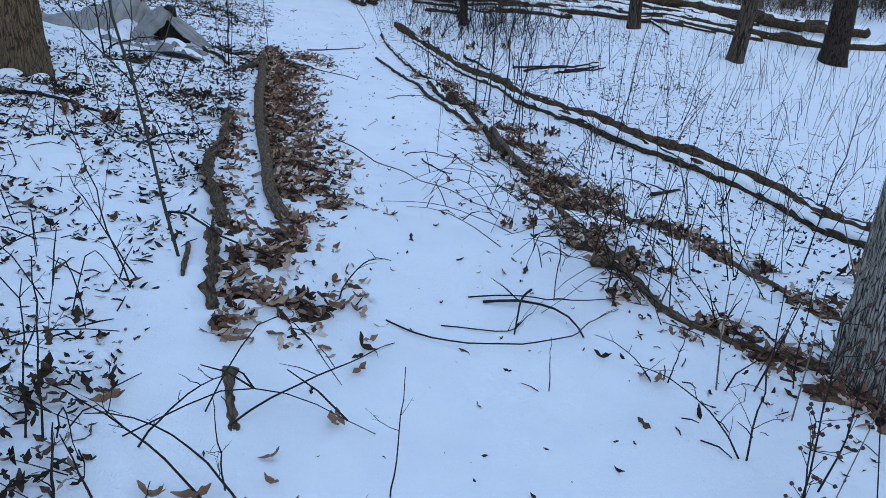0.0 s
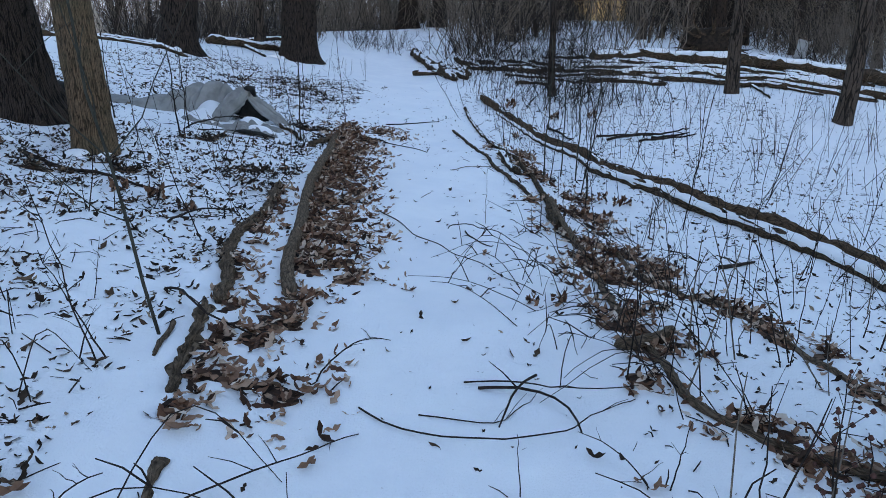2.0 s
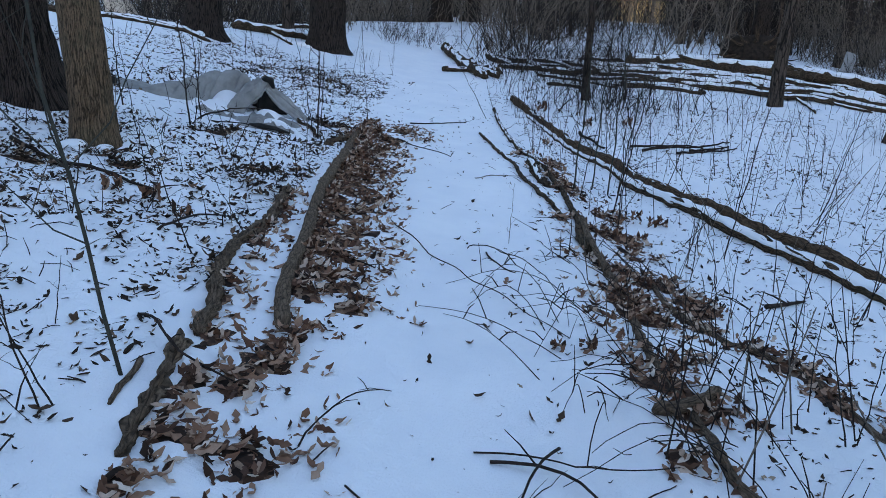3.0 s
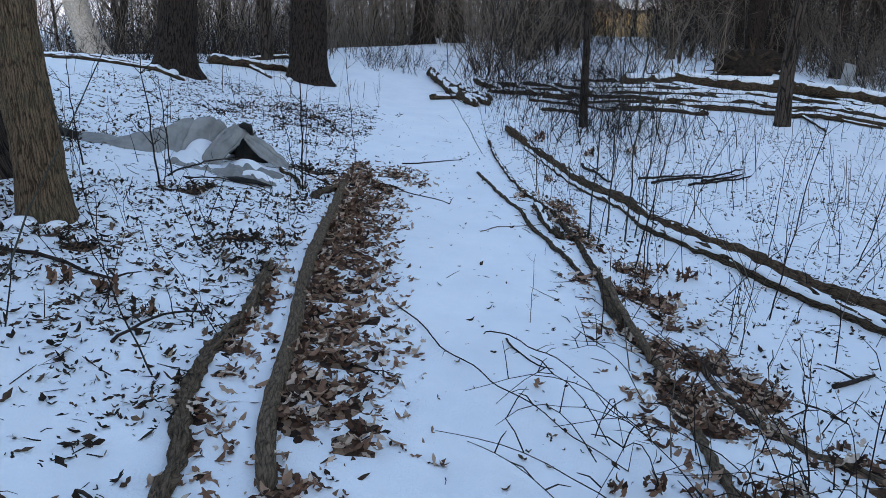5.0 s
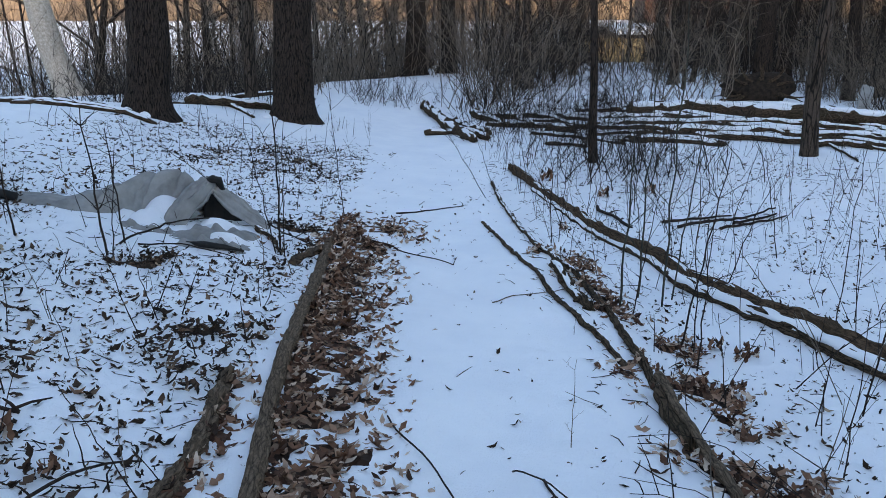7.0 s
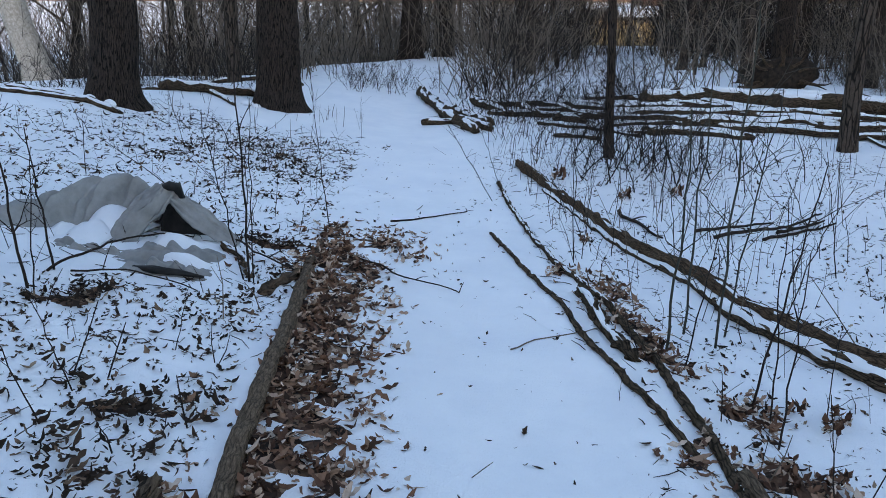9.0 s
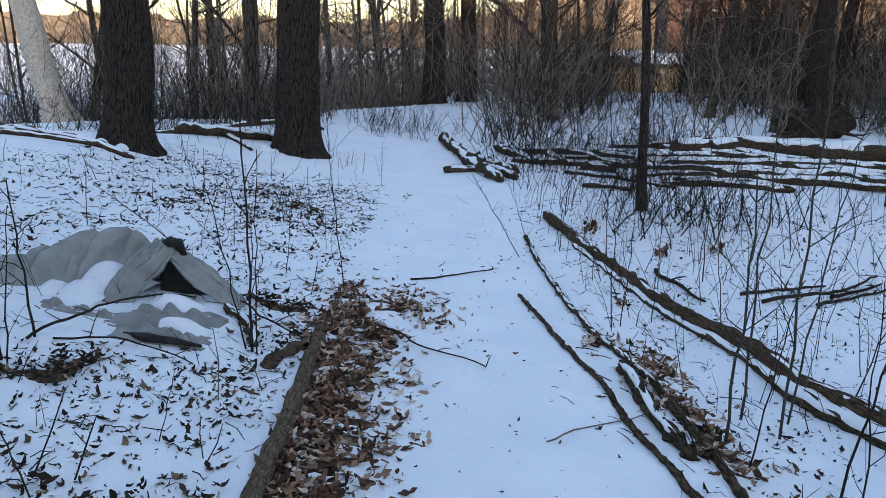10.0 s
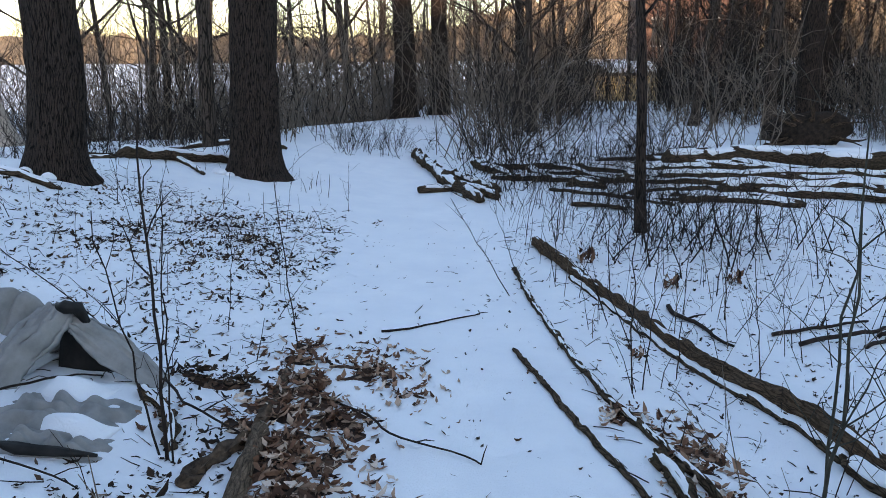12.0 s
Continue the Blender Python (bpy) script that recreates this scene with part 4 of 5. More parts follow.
# dry stalks on the open slope
b, c = Build(), Build()
for _ in range(2000):
    x, y = rl.uniform(-6, 8), rl.uniform(1.6, 16)
    px = x - path_x(y)
    if -0.9 < px < 1.0 or px < 0 and rl.random() < 0.65 or y < 4 and px < 0:
        continue
    h, r = rl.uniform(0.10, 0.62 if px > 1.2 else 0.5) * (1.0 if px > 0 else 0.7), rl.uniform(0.0018, 0.0048)
    q = (x + rl.gauss(0, 0.30) * h, y + rl.gauss(0, 0.30) * h)
    z = gz(x, y)
    t = b if rl.random() < 0.75 else c
    m = ((x + q[0]) / 2 + rl.uniform(-0.02, 0.02), (y + q[1]) / 2, z + h * 0.55)
    t.tube([(x, y, z - 0.01), m, (*q, z + h)], [r, r * 0.8, r * 0.5], 3, caps=False)
    if rl.random() < 0.5:
        t.tube([m, (m[0] + rl.uniform(-0.3, 0.3) * h, m[1] + rl.uniform(-0.3, 0.3) * h, m[2] + rl.uniform(0.05, 0.3) * h)], [r * 0.6, r * 0.4], 3, caps=False)
tagged(b.object("weed_stalks", TWIG), "thin dark dry stalks standing in the snow", "weeds", kind="stuff")
tagged(c.object("weed_stalks", TWIG_GREY), "thin pale dry stalks standing in the snow", "weeds", kind="stuff")


def leaf_clump(x, y, s, seed):
    """A tuft of withered leaves still standing in the snow."""
    s *= 0.8
    r = random.Random(seed)
    b = Build()
    for k in range(16):
        a, h = r.uniform(0, 6.28), r.uniform(0.15, 1.0)
        b.leaf(Vector((math.cos(a) * s * 0.35, math.sin(a) * s * 0.35, s * h * 0.7)), s * r.uniform(0.5, 0.9), a, r.uniform(0.4, 1.4), r.uniform(-0.6, 0.6), True, r.uniform(0.2, 1.0))
    ob = b.object("withered_plant", LEAF)
    ob.matrix_basis = at(x, y)
    tagged(ob, "tuft of withered dark leaves in the snow", "plant", "withered plants")


for k, (x, y, s) in enumerate([(0.44, 11.9, 0.17), (0.97, 12.0, 0.16), (0.93, 7.33, 0.12), (1.06, 7.20, 0.12), (-0.02, 10.1, 0.11), (-0.25, 12.5, 0.2), (-2.05, 4.9, 0.15), (-1.75, 4.75, 0.09), (-2.3, 4.9, 0.14), (1.15, 7.35, 0.12), (0.95, 6.75, 0.11), (2.3, 3.9, 0.16), (0.55, 4.0, 0.10), (0.42, 3.95, 0.08)]):
    leaf_clump(x, y, s, 500 + k)


# ---- the discarded canvas ----
def cloth(fn, nu, nv, thick=0.008):
    """A sheet with two faces, from a function of u and v in 0..1."""
    b = Build()
    grid = [[Vector(fn(i / nu, j / nv)) for i in range(nu + 1)] for j in range(nv + 1)]
    for layer in (0, 1):
        for j in range(nv + 1):
            for i in range(nu + 1):
                p = grid[j][i]
                du = grid[j][min(i + 1, nu)] - grid[j][max(i - 1, 0)]
                dv = grid[min(j + 1, nv)][i] - grid[max(j - 1, 0)][i]
                nrm = du.cross(dv)
                nrm = nrm.normalized() if nrm.length > 1e-9 else Vector((0, 0, 1))
                b.v.append(p - nrm * thick * layer)
                b.uv.append((i / nu, j / nv))
    w, off = nu + 1, (nu + 1) * (nv + 1)
    for j in range(nv):
        for i in range(nu):
            a = j * w + i
            b.f += [(a, a + 1, a + 1 + w, a + w), (off + a + w, off + a + w + 1, off + a + 1, off + a)]
    rim = [i for i in range(nu)] + [j * w + nu for j in range(nv)] + [nv * w + i for i in range(nu, 0, -1)] + [j * w for j in range(nv, 0, -1)]
    for a, c in zip(rim, rim[1:] + rim[:1]):
        b.f.append((c, a, off + a, off + c))
    return b


def canvas():
    root = empty("tarpaulin", Matrix.Identity(4), "crumpled grey canvas tarpaulin dumped in the snow", "tarpaulin")

    def loft(rows, nu, nv, pleat, seed, fine=0.010):
        """Cloth drawn through rows of points (x, y, height over the snow), with pleats across."""
        def spline(p, t):
            k = min(int(t * (len(p) - 1)), len(p) - 2)
            t = t * (len(p) - 1) - k
            a, b, c, d = p[max(k - 1, 0)], p[k], p[k + 1], p[min(k + 2, len(p) - 1)]
            return b + 0.5 * t * (c - a + t * (2 * a - 5 * b + 4 * c - d + t * (3 * (b - c) + d - a)))

        rows = [[Vector(q) for q in row] for row in rows]

        def fn(u, v):
            p = spline([spline(row, v) for row in rows], u)
            free = min(1.0, 8 * p.z)
            w = noise.noise(Vector((u * 9 + 0.5 * v + seed, v * 1.1, seed)))
            crease = 0.5 - min(0.5, abs(w) * 3.0)
            p.z += free * (-pleat * crease + fine * noise.noise(Vector((u * 14, v * 12, seed))))
            p.y += free * pleat * 0.8 * crease
            return (p.x, p.y, gz(p.x, p.y) + max(p.z, 0.0) - 0.006)
        return cloth(fn, nu, nv)

    part("fold", loft([
        [(-4.66, 7.86, 0.0), (-4.64, 7.90, 0.03), (-4.60, 7.96, 0.05), (-4.56, 8.04, 0.03), (-4.54, 8.10, 0.0)],
        [(-4.10, 8.00, 0.0), (-4.08, 8.08, 0.05), (-4.02, 8.20, 0.08), (-3.96, 8.35, 0.05), (-3.90, 8.45, 0.0)],
        [(-3.74, 8.17, 0.0), (-3.71, 8.26, 0.13), (-3.65, 8.42, 0.21), (-3.60, 8.62, 0.14), (-3.55, 8.80, 0.0)],
        [(-3.58, 8.36, 0.0), (-3.55, 8.45, 0.18), (-3.48, 8.65, 0.33), (-3.38, 8.85, 0.25), (-3.30, 9.05, 0.0)],
        [(-3.44, 8.52, 0.06), (-3.38, 8.60, 0.22), (-3.28, 8.74, 0.40), (-3.22, 8.90, 0.25), (-3.15, 9.05, 0.0)],
        [(-3.27, 8.66, 0.12), (-3.20, 8.72, 0.22), (-3.14, 8.80, 0.31), (-3.10, 8.92, 0.2), (-3.05, 9.02, 0.0)],
        [(-3.20, 8.78, 0.02), (-3.13, 8.82, 0.09), (-3.08, 8.86, 0.14), (-3.04, 8.94, 0.09), (-3.00, 9.00, 0.0)]], 120, 34, 0.075, 3, 0.03), TARP, root)

    g = gz(-3.0, 8.6)
    part("front_panel", loft([
        [(-3.03, 8.72, 0.33), (-3.13, 8.62, 0.25), (-3.22, 8.52, 0.13), (-3.28, 8.45, 0.01)],
        [(-2.99, 8.64, 0.38), (-3.07, 8.54, 0.29), (-3.17, 8.44, 0.16), (-3.23, 8.38, 0.02)],
        [(-2.93, 8.62, 0.38), (-3.00, 8.52, 0.26), (-3.09, 8.43, 0.13), (-3.14, 8.38, 0.01)],
        [(-2.90, 8.68, 0.33), (-2.96, 8.58, 0.20), (-3.03, 8.48, 0.09), (-3.07, 8.43, 0.0)]], 30, 40, 0.035, 11, 0.02), TARP, root)
    part("back_panel", loft([
        [(-3.04, 8.70, 0.33), (-3.10, 8.86, 0.20), (-3.12, 9.00, 0.0)],
        [(-2.97, 8.66, 0.39), (-2.98, 8.84, 0.26), (-2.98, 9.02, 0.0)],
        [(-2.90, 8.68, 0.35), (-2.86, 8.84, 0.22), (-2.84, 9.00, 0.0)]], 26, 26, 0.03, 5), TARP, root)
    part("side_flap", loft([
        [(-2.94, 8.70, 0.34), (-2.78, 8.80, 0.23), (-2.62, 8.82, 0.12), (-2.48, 8.78, 0.04)],
        [(-2.91, 8.66, 0.32), (-2.76, 8.72, 0.21), (-2.60, 8.74, 0.10), (-2.46, 8.72, 0.03)],
        [(-2.91, 8.64, 0.25), (-2.78, 8.64, 0.12), (-2.63, 8.66, 0.04), (-2.48, 8.68, 0.0)]], 24, 40, 0.04, 7, 0.02), TARP, root)
    # Near-black sheet behind the opening, its colour standing for the shade inside.
    part("hollow_shade", cloth(lambda u, v: (-3.06 + 0.34 * u, 8.74 + 0.06 * v, gz(-2.9, 8.7) + 0.30 * v * (1 - abs(u - 0.35))), 10, 8), NEAR_BLACK, root, "near-black sheet for shade inside the canvas")
    part("dark_edge", Build().tube([(-2.94, 8.62, g + 0.365), (-2.90, 8.62, g + 0.375), (-2.86, 8.66, g + 0.35), (-2.86, 8.72, g + 0.26)], [0.012, 0.028, 0.034, 0.02], 14, rough=0.6, freq=14), NEAR_BLACK, root, "dark rolled edge")

    def low(x0, y0, x1, y1, h, seed):
        def fn(u, v):
            x, y = x0 + (x1 - x0) * u, y0 + (y1 - y0) * v + 0.10 * (u - 0.5)
            edge = (math.sin(math.pi * u) * math.sin(math.pi * v)) ** 0.5
            return (x, y, gz(x, y) - 0.01 + edge * (h + 0.05 * abs(noise.noise(Vector((u * 3 + seed, v * 7 + 2 * u, 2)))) - 0.03 + 0.08 * noise.noise(Vector((u * 7, v * 6, seed)))))
        return cloth(fn, 60, 40)

    part("low_fold", low(-3.02, 8.02, -2.42, 8.42, 0.075, 1), TARP, root)
    part("low_fold", low(-2.88, 7.86, -2.36, 8.08, 0.065, 5), TARP, root)
    part("low_fold", low(-3.45, 8.02, -2.95, 8.18, 0.03, 8), TARP, root)
    part("dark_edge", Build().tube([(-2.80, 7.90, gz(-2.8, 7.9) + 0.02), (-2.65, 7.86, gz(-2.65, 7.86) + 0.035), (-2.50, 7.88, gz(-2.5, 7.88) + 0.03), (-2.38, 7.96, gz(-2.38, 7.96) + 0.02)], [0.008, 0.022, 0.020, 0.008], 14, rough=0.6, freq=14), NEAR_BLACK, root, "dark rolled edge")
    part("roll", Build().tube([(-4.75, 7.75, gz(-4.75, 7.75) + 0.04), (-4.5, 7.85, gz(-4.5, 7.85) + 0.05), (-4.2, 7.98, gz(-4.2, 7.98) + 0.045)], [0.035, 0.05, 0.03], 12, rough=0.3), NEAR_BLACK, root, "dark rolled end")

    def drift(x, y, rx, ry, h, seed):
        return cloth(lambda u, v: (x + rx * (u - 0.5), y + ry * (v - 0.5), gz(x, y) + (h + 0.02 * noise.noise(Vector((u * 4, v * 4, seed)))) * (math.sin(math.pi * u) * math.sin(math.pi * v)) ** 0.8 - 0.02), 44, 36)
    tagged(drift(-3.33, 8.62, 0.42, 0.5, 0.20, 1).object("snow_drift", SNOW), "snow lodged in the folds of the canvas", "snow")
    tagged(drift(-3.56, 8.34, 0.14, 0.34, 0.06, 3).object("snow_drift", SNOW), "snow lodged in the folds of the canvas", "snow")
    tagged(drift(-3.38, 8.42, 0.34, 0.40, 0.10, 5).object("snow_drift", SNOW), "snow banked between the folds of the canvas", "snow")
    tagged(drift(-2.62, 8.12, 0.40, 0.20, 0.10, 4).object("snow_drift", SNOW), "snow lying on the low folds of canvas", "snow")
    tagged(drift(-2.82, 8.44, 0.36, 0.30, 0.12, 2).object("snow_drift", SNOW), "snow lodged in the folds of the canvas", "snow")


canvas()


def snow_lump(x, y, r, h, seed):
    pts = [(x, y, gz(x, y) + h * t) for t in (-0.2, 0.1, 0.5, 0.85, 1.0)]
    ob = Build().tube(pts, [r * 0.9, r, r * 0.85, r * 0.5, r * 0.12], 16, rough=0.35, seed=seed).object("snow_lump", SNOW)
    tagged(ob, "lump of snow on the roots of an oak", "snow", "snow lumps")


for k, (x, y, r, h) in enumerate([(-5.08, 15.46, 0.11, 0.07), (-4.92, 15.40, 0.07, 0.05), (-6.0, 12.72, 0.07, 0.06), (-5.75, 12.74, 0.08, 0.07), (-3.05, 5.6, 0.10, 0.05), (-2.86, 5.68, 0.07, 0.04)]):
    snow_lump(x, y, r, h, k)
log([(-2.55, 8.62), (-2.30, 8.38), (-2.16, 8.12)], 0.032, BARK_WET, "rotten dark stump piece beside the canvas", 90, gap=0.02, sides=18, ridge=1.0, snow=0.5, wob=0.1)


# ---- slim tree, root plate, leaning board ----
tree(at(0.36, 13.62), 0.062, 7, BARK_DARK, "slim dark straight tree in the snow", 94, sides=16, rings=0.15, lean=(-0.07, 0), flare=1.2, limbs=6, first=0.3, depth=1)


def root_plate(x, y):
    root = empty("root_plate", at(x, y, 0, 0.12) @ Matrix.Scale(0.74, 4), "upturned dark root plate of a fallen tree", "root plate")
    rnd = random.Random(4)
    b = Build()
    rings, sides = 9, 28
    for j in range(rings + 1):
        t = j / rings
        for k in range(sides):
            a = 2 * math.pi * k / sides
            w = 1 + 0.35 * noise.noise(Vector((math.cos(a) * 2, math.sin(a) * 2, t * 2)))
            r = math.sin(math.pi * (0.03 + 0.94 * t)) ** 0.6 * w
            b.v.append((0.95 * r * math.cos(a), -0.4 + 0.8 * t, 0.42 + 0.52 * r * math.sin(a)))
            b.uv.append((a, t))
    for j in range(rings):
        for k in range(sides):
            p, q = j * sides + k, j * sides + (k + 1) % sides
            b.f.append((p, q, q + sides, p + sides))
    b.f += [tuple(range(sides))[::-1], tuple(rings * sides + k for k in range(sides))]
    part("earth", b, CLAY, root)
    for k in range(14):
        a = k * 0.45 + rnd.uniform(-0.2, 0.2)
        e = Vector((1.25 * math.cos(a), rnd.uniform(-0.5, -0.1), max(0.05, 0.42 + 0.85 * math.sin(a))))
        part("root", Build().tube(bend((0.4 * math.cos(a), -0.25, 0.42 + 0.3 * math.sin(a)), e, 5, 0.08, rnd), [0.06, 0.05, 0.04, 0.03, 0.02, 0.01], 7, rough=0.15), BARK_WET, root)


root_plate(3.95, 20.3)
tree(at(4.3, 21.6), 0.22, 12, BARK_DARK, "dark tree behind the upturned roots", 91, sides=14, rings=0.3, lean=(0.02, 0))
tree(at(3.6, 21.4), 0.13, 10, BARK_FAR, "slim dark tree behind the upturned roots", 92, sides=12, rings=0.3, lean=(-0.02, 0))


def board(x, y):
    root = empty("plank", at(x, y), "pale weathered board leaning among logs", "plank")
    part("plank_face", Build().box(0.24, 0.04, 0.55, pose(0, 0, 0.25, -14, 14, 8)), WHITE, root, smooth=False)


board(5.75, 19.3)


# ---- shed and house among the far trees ----
def shed():
    x, y = 4.4, 70.0
    z = slope(x, y)
    root = empty("shed", pose(x, y, z, 0, 0, 6) @ Matrix.Diagonal((1.35, 1.35, 1.75, 1.0)), "small tan board shed in low sun", "shed")
    for k in range(18):
        part("board", Build().box(0.245, 0.05, 2.0, Matrix.Translation((-2.15 + 0.25 * k, -1.5 + 0.012 * (k % 2), 1.0))), SHED, root, smooth=False)
    part("side_wall", Build().box(0.06, 3.0, 2.0, Matrix.Translation((-2.28, 0.02, 1.0))), SHED, root, smooth=False)
    part("side_wall", Build().box(0.06, 3.0, 2.0, Matrix.Translation((2.28, 0.02, 1.0))), SHED, root, smooth=False)
    part("back_wall", Build().box(4.5, 0.06, 2.0, Matrix.Translation((0, 1.5, 1.0))), SHED, root, smooth=False)
    part("roof", Build().box(5.0, 3.7, 0.12, pose(0, 0, 2.14, 5, 0, 0)), BARK_WET, root, smooth=False)
    part("snow_cap", Build().box(3.2, 3.6, 0.16, pose(0.8, 0, 2.29, 5, 0, 0)), SNOW, root, "snow on the roof")


def house():
    x, y = 12.0, 84.0
    z = slope(x, y)
    root = empty("house", pose(x, y, z, 0, 0, 4) @ Matrix.Diagonal((0.72, 0.8, 1.5, 1.0)), "red-brown timber house beyond the trees", "house")
    for k in range(22):
        part("board", Build().box(15, 0.06, 0.30, Matrix.Translation((0, -4.0 + 0.015 * (k % 2), 0.2 + 0.32 * k))), RED_WOOD, root, smooth=False)
    for s in (-1, 1):
        part("side_wall", Build().box(0.1, 8, 7.0, Matrix.Translation((7.45 * s, 0.05, 3.5))), RED_WOOD, root, smooth=False)
    part("back_wall", Build().box(14.8, 0.1, 7.0, Matrix.Translation((0, 4, 3.5))), RED_WOOD, root, smooth=False)
    for s in (-1, 1):
        part("roof", Build().box(16, 5.2, 0.2, pose(0, 2.2 * s, 8.2, -32 * s, 0, 0)), SNOW, root, "snow-covered roof slope", smooth=False)
    for k in range(4):
        w = part("window", Build().box(1.3, 0.08, 1.5, Matrix.Translation((-5.2 + 3.4 * k, -4.06, 4.6))), NEAR_BLACK, root, smooth=False)
        part("window_frame", Build().box(1.6, 0.05, 0.12, Matrix.Translation((-5.2 + 3.4 * k, -4.1, 5.4))), WHITE, w, smooth=False)
        part("sill", Build().box(1.6, 0.12, 0.1, Matrix.Translation((-5.2 + 3.4 * k, -4.1, 3.8))), WHITE, w, smooth=False)


shed()
house()


# ---- the wood around and beyond ----
tree(at(-11.4, 19.6), 0.30, 13, BARK_PALE, "pale leaning tree in low sun", 93, sides=16, rings=0.3, lean=(-0.26, 0.0), limb_mat=BARK_PALE)
wood = random.Random(8)
kinds = []
for k in range(7):
    kinds.append(tree(pose(0, 0, 0), wood.uniform(0.09, 0.21), wood.uniform(8, 13), BARK_FAR, "bare winter tree in the wood", 100 + k, "bare trees of the wood", sides=9, rings=0.5, lean=(wood.uniform(-0.06, 0.06), wood.uniform(-0.03, 0.03)), limbs=11, first=0.16, depth=2))

for k in range(6):
    kinds.append(tree(pose(0, 0, 0), wood.uniform(0.035, 0.07), wood.uniform(6, 9), BARK_FAR, "thin bare young tree in the wood", 110 + k, "bare trees of the wood", sides=7, rings=0.6, lean=(wood.uniform(-0.14, 0.14), wood.uniform(-0.06, 0.06)), limbs=12, first=0.14, depth=1, flare=1.1))


def shrub(seed, h, stems, mat):
    r = random.Random(seed)
    b = Build()
    for k in range(stems):
        a, d = r.uniform(0, 6.28), r.uniform(0, 1.0)
        p = Vector((math.cos(a) * d, math.sin(a) * d, -0.05))
        l = h * r.uniform(0.5, 1.0)
        q = p + Vector((r.gauss(0, 0.38), r.gauss(0, 0.38), 1)).normalized() * l
        pts = bend(p, q, 5, l * 0.08, r)
        rad = r.uniform(0.0035, 0.0085)
        b.tube(pts, [rad * (1 - 0.12 * i) for i in range(6)], 4, caps=False)
        for j in range(8):
            s = pts[r.randint(1, 5)]
            e = s + Vector((r.uniform(-1, 1), r.uniform(-1, 1), r.uniform(-0.1, 1.0))) * l * 0.24
            b.tube([s, s.lerp(e, 0.5) + Vector((0, 0, 0.03)), e], [rad * 0.5, rad * 0.42, rad * 0.25], 3, caps=False)
    return tagged(b.object("shrub", mat), "bare tangled winter shrub", "shrub", "bare shrubs")


bushes = [shrub(300 + k, wood.uniform(1.5, 2.6), wood.randint(24, 38), (TWIG, TWIG_GREY)[k % 2]) for k in range(7)]
lowbush = [shrub(320 + k, wood.uniform(0.8, 1.3), 14, TWIG) for k in range(3)]


def put(model, x, y, s):
    copy_thing(model, pose(x, y, gz(x, y) - 0.05, wood.gauss(0, 4), wood.gauss(0, 4), wood.uniform(0, 360)) @ Matrix.Diagonal((s, s, s, 1)))


spots = []
while len(spots) < 205:
    x, y = wood.uniform(-22, 30), wood.uniform(20, 50)
    if abs(x - (-4.2 - 0.02 * (y - 17))) < 2.8 and y < 33:
        continue
    if x < -7 - 0.18 * (y - 17) and wood.random() < 0.62:
        continue
    if -2 < x < 6.5 and y < 23 or min([math.hypot(x - a, y - c) for a, c in spots] or [9]) < 0.85:
        continue
    if abs(x - 0.07 * (y - 4) + 0.2) < 0.6 + 0.02 * y:
        continue
    spots.append((x, y))
    put(wood.choice(kinds), x, y, wood.uniform(0.75, 1.35))
for _ in range(60):
    # the wood behind the walker and to both sides
    a = wood.uniform(math.pi * 0.92, math.pi * 2.08)
    d = wood.uniform(10, 30)
    put(wood.choice(kinds), d * math.cos(a), 3 + d * math.sin(a), wood.uniform(0.8, 1.3))
count = 0
while count < 206:
    x, y = wood.uniform(-16, 26), wood.uniform(19.5, 46)
    if abs(x + 4.0 + 0.02 * (y - 17)) < 1.8 and y < 27 or (x < -7.5 and wood.random() < 0.6) or (x < 1 and wood.random() < 0.25):
        continue
    if abs(x - 0.07 * (y - 4) + 0.2) < 0.8 + 0.02 * y and wood.random() < 0.82:
        continue
    if x > -1.0 and y < 25 and wood.random() < 0.9:
        continue
    if 2.6 < x < 5.4 and y < 21.8:
        continue
    put(wood.choice(bushes), x, y, wood.uniform(0.8, 1.7))
    count += 1
for _ in range(48):
    # brush in front of and behind the heap of logs
    x, y = wood.uniform(-1.6, 1.6), wood.uniform(12.8, 19.0)
    if x < path_x(y) + 1.4:
        continue
    put(wood.choice(lowbush), x, y, wood.uniform(0.6, 1.1))
for _ in range(26):
    # brush and saplings past the right-hand end of the heap
    put(wood.choice(bushes), wood.uniform(5.2, 12), wood.uniform(17.2, 23), wood.uniform(0.6, 1.1))
for _ in range(22):
    put(wood.choice(lowbush), wood.uniform(-9.5, -5.2), wood.uniform(16.2, 20), wood.uniform(0.6, 1.2))
for _ in range(8):
    put(wood.choice(lowbush), -3.9 + wood.uniform(-0.9, 0.6), 19.9 + wood.uniform(-0.5, 1.2), wood.uniform(0.6, 1.0))
for _ in range(16):
    # trees and brush between the shed and the lake
    put(wood.choice(kinds), wood.uniform(-2, 12), wood.uniform(75, 82), wood.uniform(0.7, 1.1))
for _ in range(26):
    put(wood.choice(bushes), wood.uniform(-2, 12), wood.uniform(74, 83), wood.uniform(1.4, 2.2))
for i, ob in enumerate(kinds):
    ob.matrix_basis = at(-17 + 3.4 * i, 50 + 2 * (i % 2))
for i, ob in enumerate(bushes + lowbush):
    ob.matrix_basis = at(-14 + 3.7 * i, 47 + (i % 3))


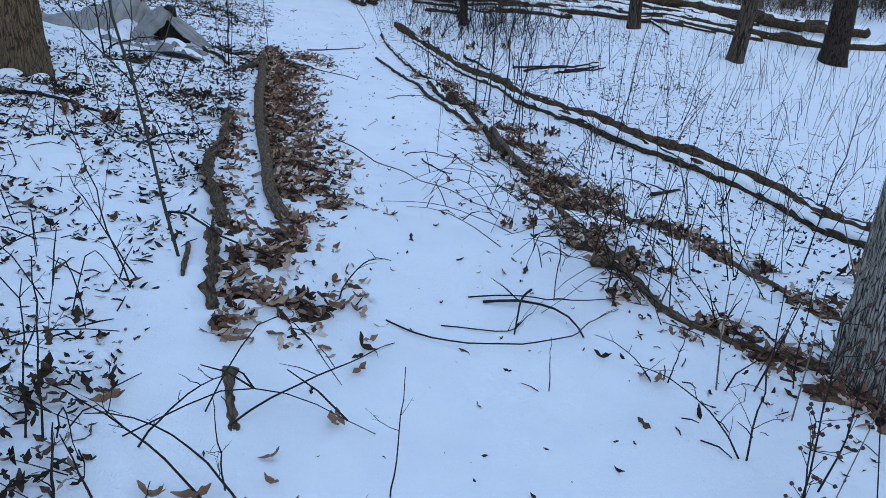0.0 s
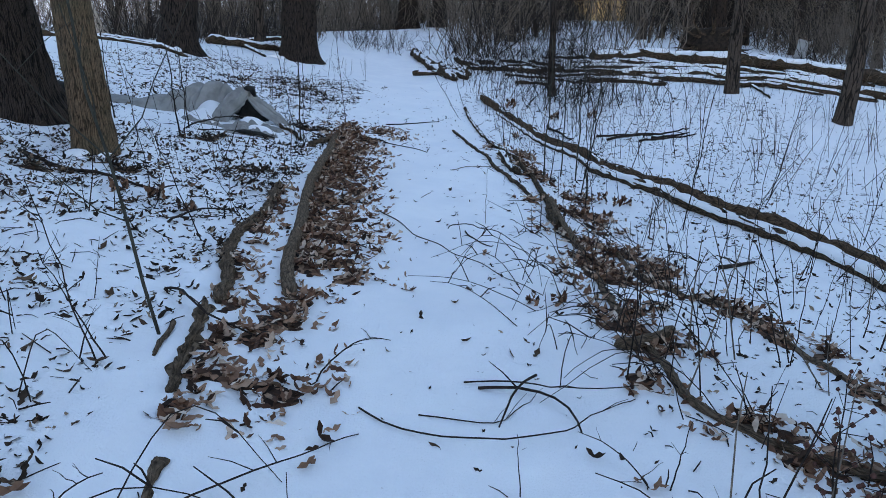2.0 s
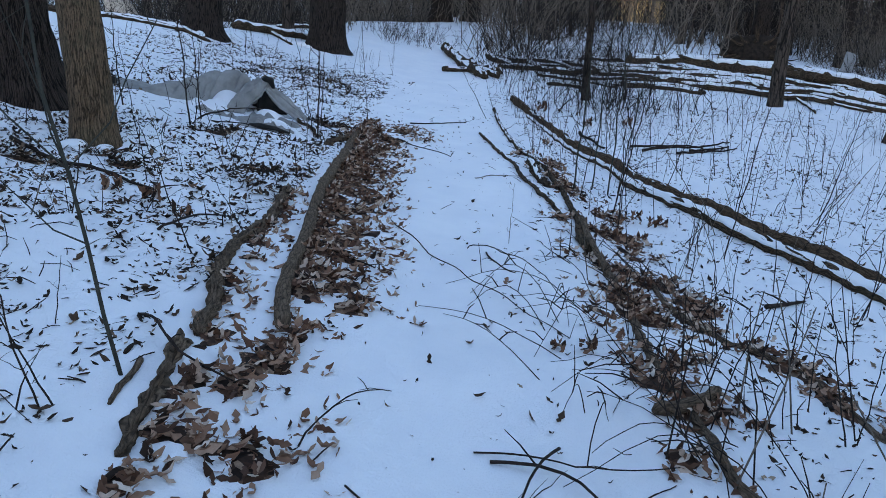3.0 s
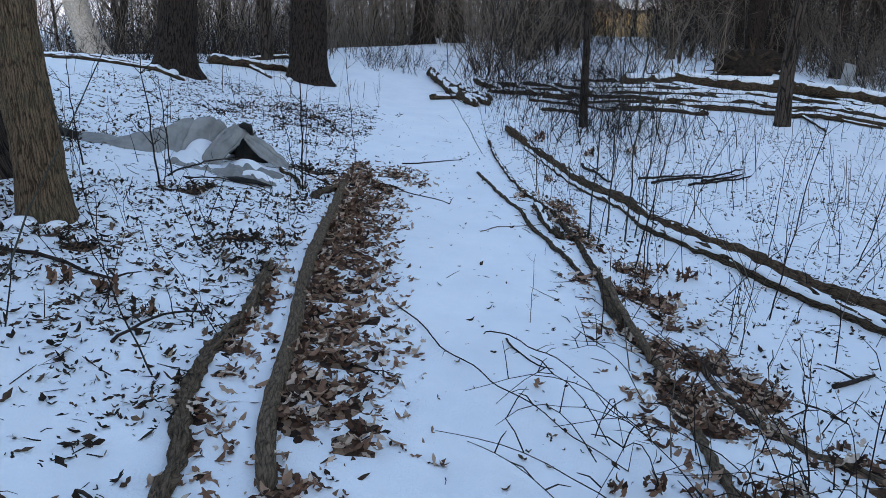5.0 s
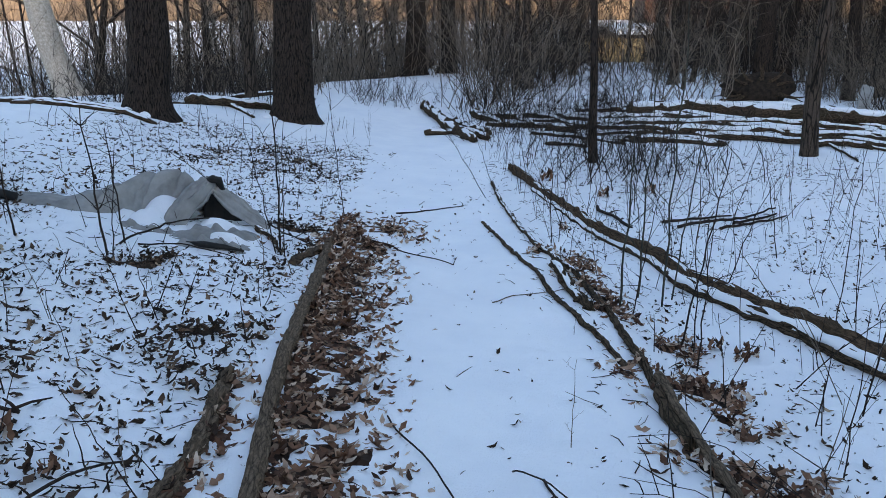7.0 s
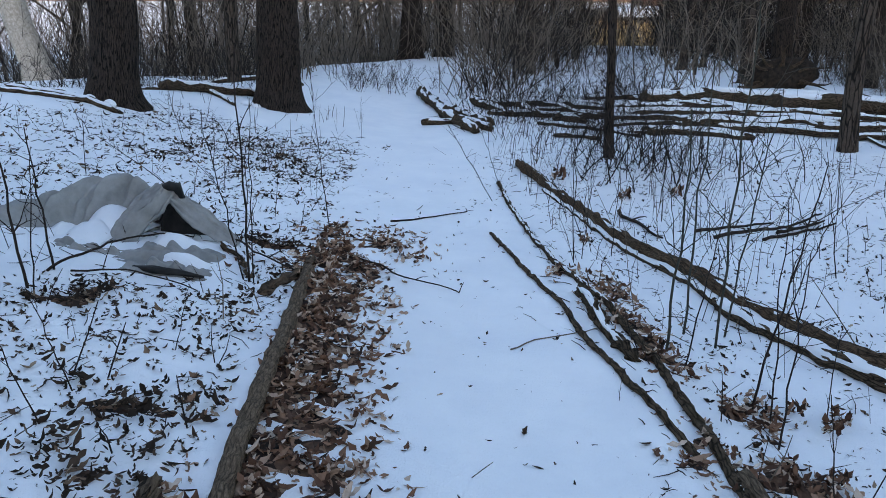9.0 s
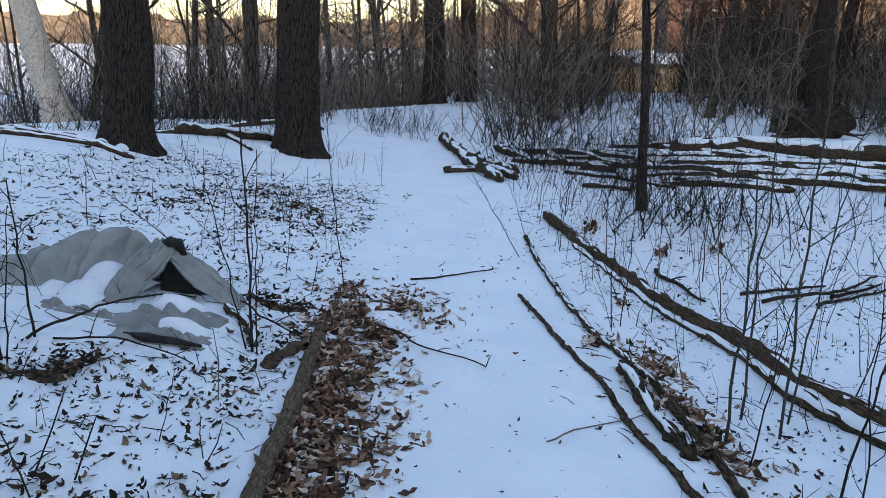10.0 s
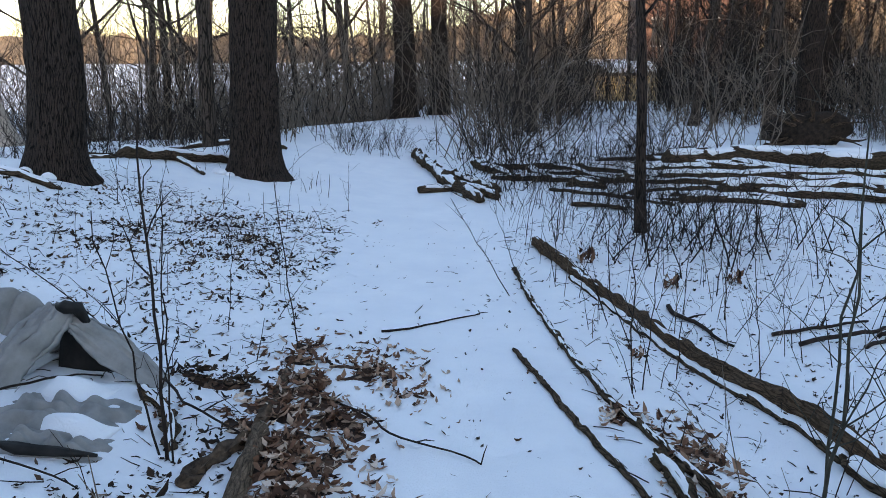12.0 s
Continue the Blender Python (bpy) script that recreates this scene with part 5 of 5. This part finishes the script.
def brushwood():
    """Thin stems too many to count, filling the edge of the wood."""
    r = random.Random(21)
    dark, pale = Build(), Build()
    n = 0
    while n < 8600:
        x, y = r.uniform(-19, 24), 19.5 + 26 * r.random() ** 1.4
        if abs(x + 4.0) < 1.6 and y < 28 or x < -7 and r.random() < 0.2:
            continue
        if 2.4 < x < 5.4 and y < 21.6 or x > -1.2 and y < 24.5 and r.random() < 0.93:
            continue
        if abs(x - 0.07 * (y - 4) + 0.2) < 0.7 + 0.014 * y and r.random() < 0.62:
            continue
        n += 1
        b = dark if r.random() < (0.85 if x > 3 else 0.55 if x > -2 else 0.35) else pale
        h, rad = r.uniform(0.7, 3.4 if y < 25 else 6.2), r.uniform(0.004, 0.013)
        z = slope(x, y) - 0.05
        p, q = Vector((x, y, z)), Vector((x + r.gauss(0, 0.36) * h, y + r.gauss(0, 0.3) * h, z + h * r.uniform(0.75, 1.0)))
        pts = bend(p, q, 4, h * 0.10, r)
        b.tube(pts, [rad, rad * 0.9, rad * 0.75, rad * 0.6, rad * 0.4], 3, caps=False)
        for j in range(r.randint(1, 4)):
            s = pts[r.randint(1, 4)]
            e = s + Vector((r.gauss(0, 0.5), r.gauss(0, 0.5), r.uniform(-0.1, 0.8))) * h * 0.3
            b.tube([s, s.lerp(e, 0.5) + Vector((0, 0, 0.03 * h)), e], [rad * 0.5, rad * 0.4, rad * 0.25], 3, caps=False)
    tagged(dark.object("brushwood", TWIG), "dense dark bare brushwood at the wood's edge", "brush", kind="stuff")
    tagged(pale.object("brushwood", TWIG_GREY), "dense grey bare brushwood at the wood's edge", "brush", kind="stuff")


brushwood()


def far_bank():
    """The wooded bank beyond the frozen lake."""
    b = Build()
    r = random.Random(5)
    n = 260
    for layer, (d, h) in enumerate(((250, 9), (275, 14))):
        s = len(b.v)
        for i in range(n + 1):
            a = math.pi * (0.02 + 0.96 * i / n)
            x, y = d * math.cos(a), 10 + d * math.sin(a)
            z = slope(x, y) - 0.5
            tall = 0.75 + 1.5 * (1 - step(a, 1.52, 1.78))
            top = tall * h * (0.8 + 0.25 * noise.noise(Vector((i * 0.07, layer, 0))) + 0.22 * r.random())
            b.v += [(x, y, z), (x * 1.01 + r.uniform(-2, 2), y * 1.01 + r.uniform(-2, 2), z + top * 0.5), (x * 1.03, y * 1.03, z + top)]
            b.uv += [(i, 0), (i, 1), (i, 2)]
        for i in range(n):
            for k in (0, 1):
                p = s + i * 3 + k
                b.f.append((p, p + 3, p + 4, p + 1))
    tagged(b.object("backdrop", FAR_WOODS), "bare wooded bank across the frozen lake in evening sun", "woods", kind="structure")


far_bank()
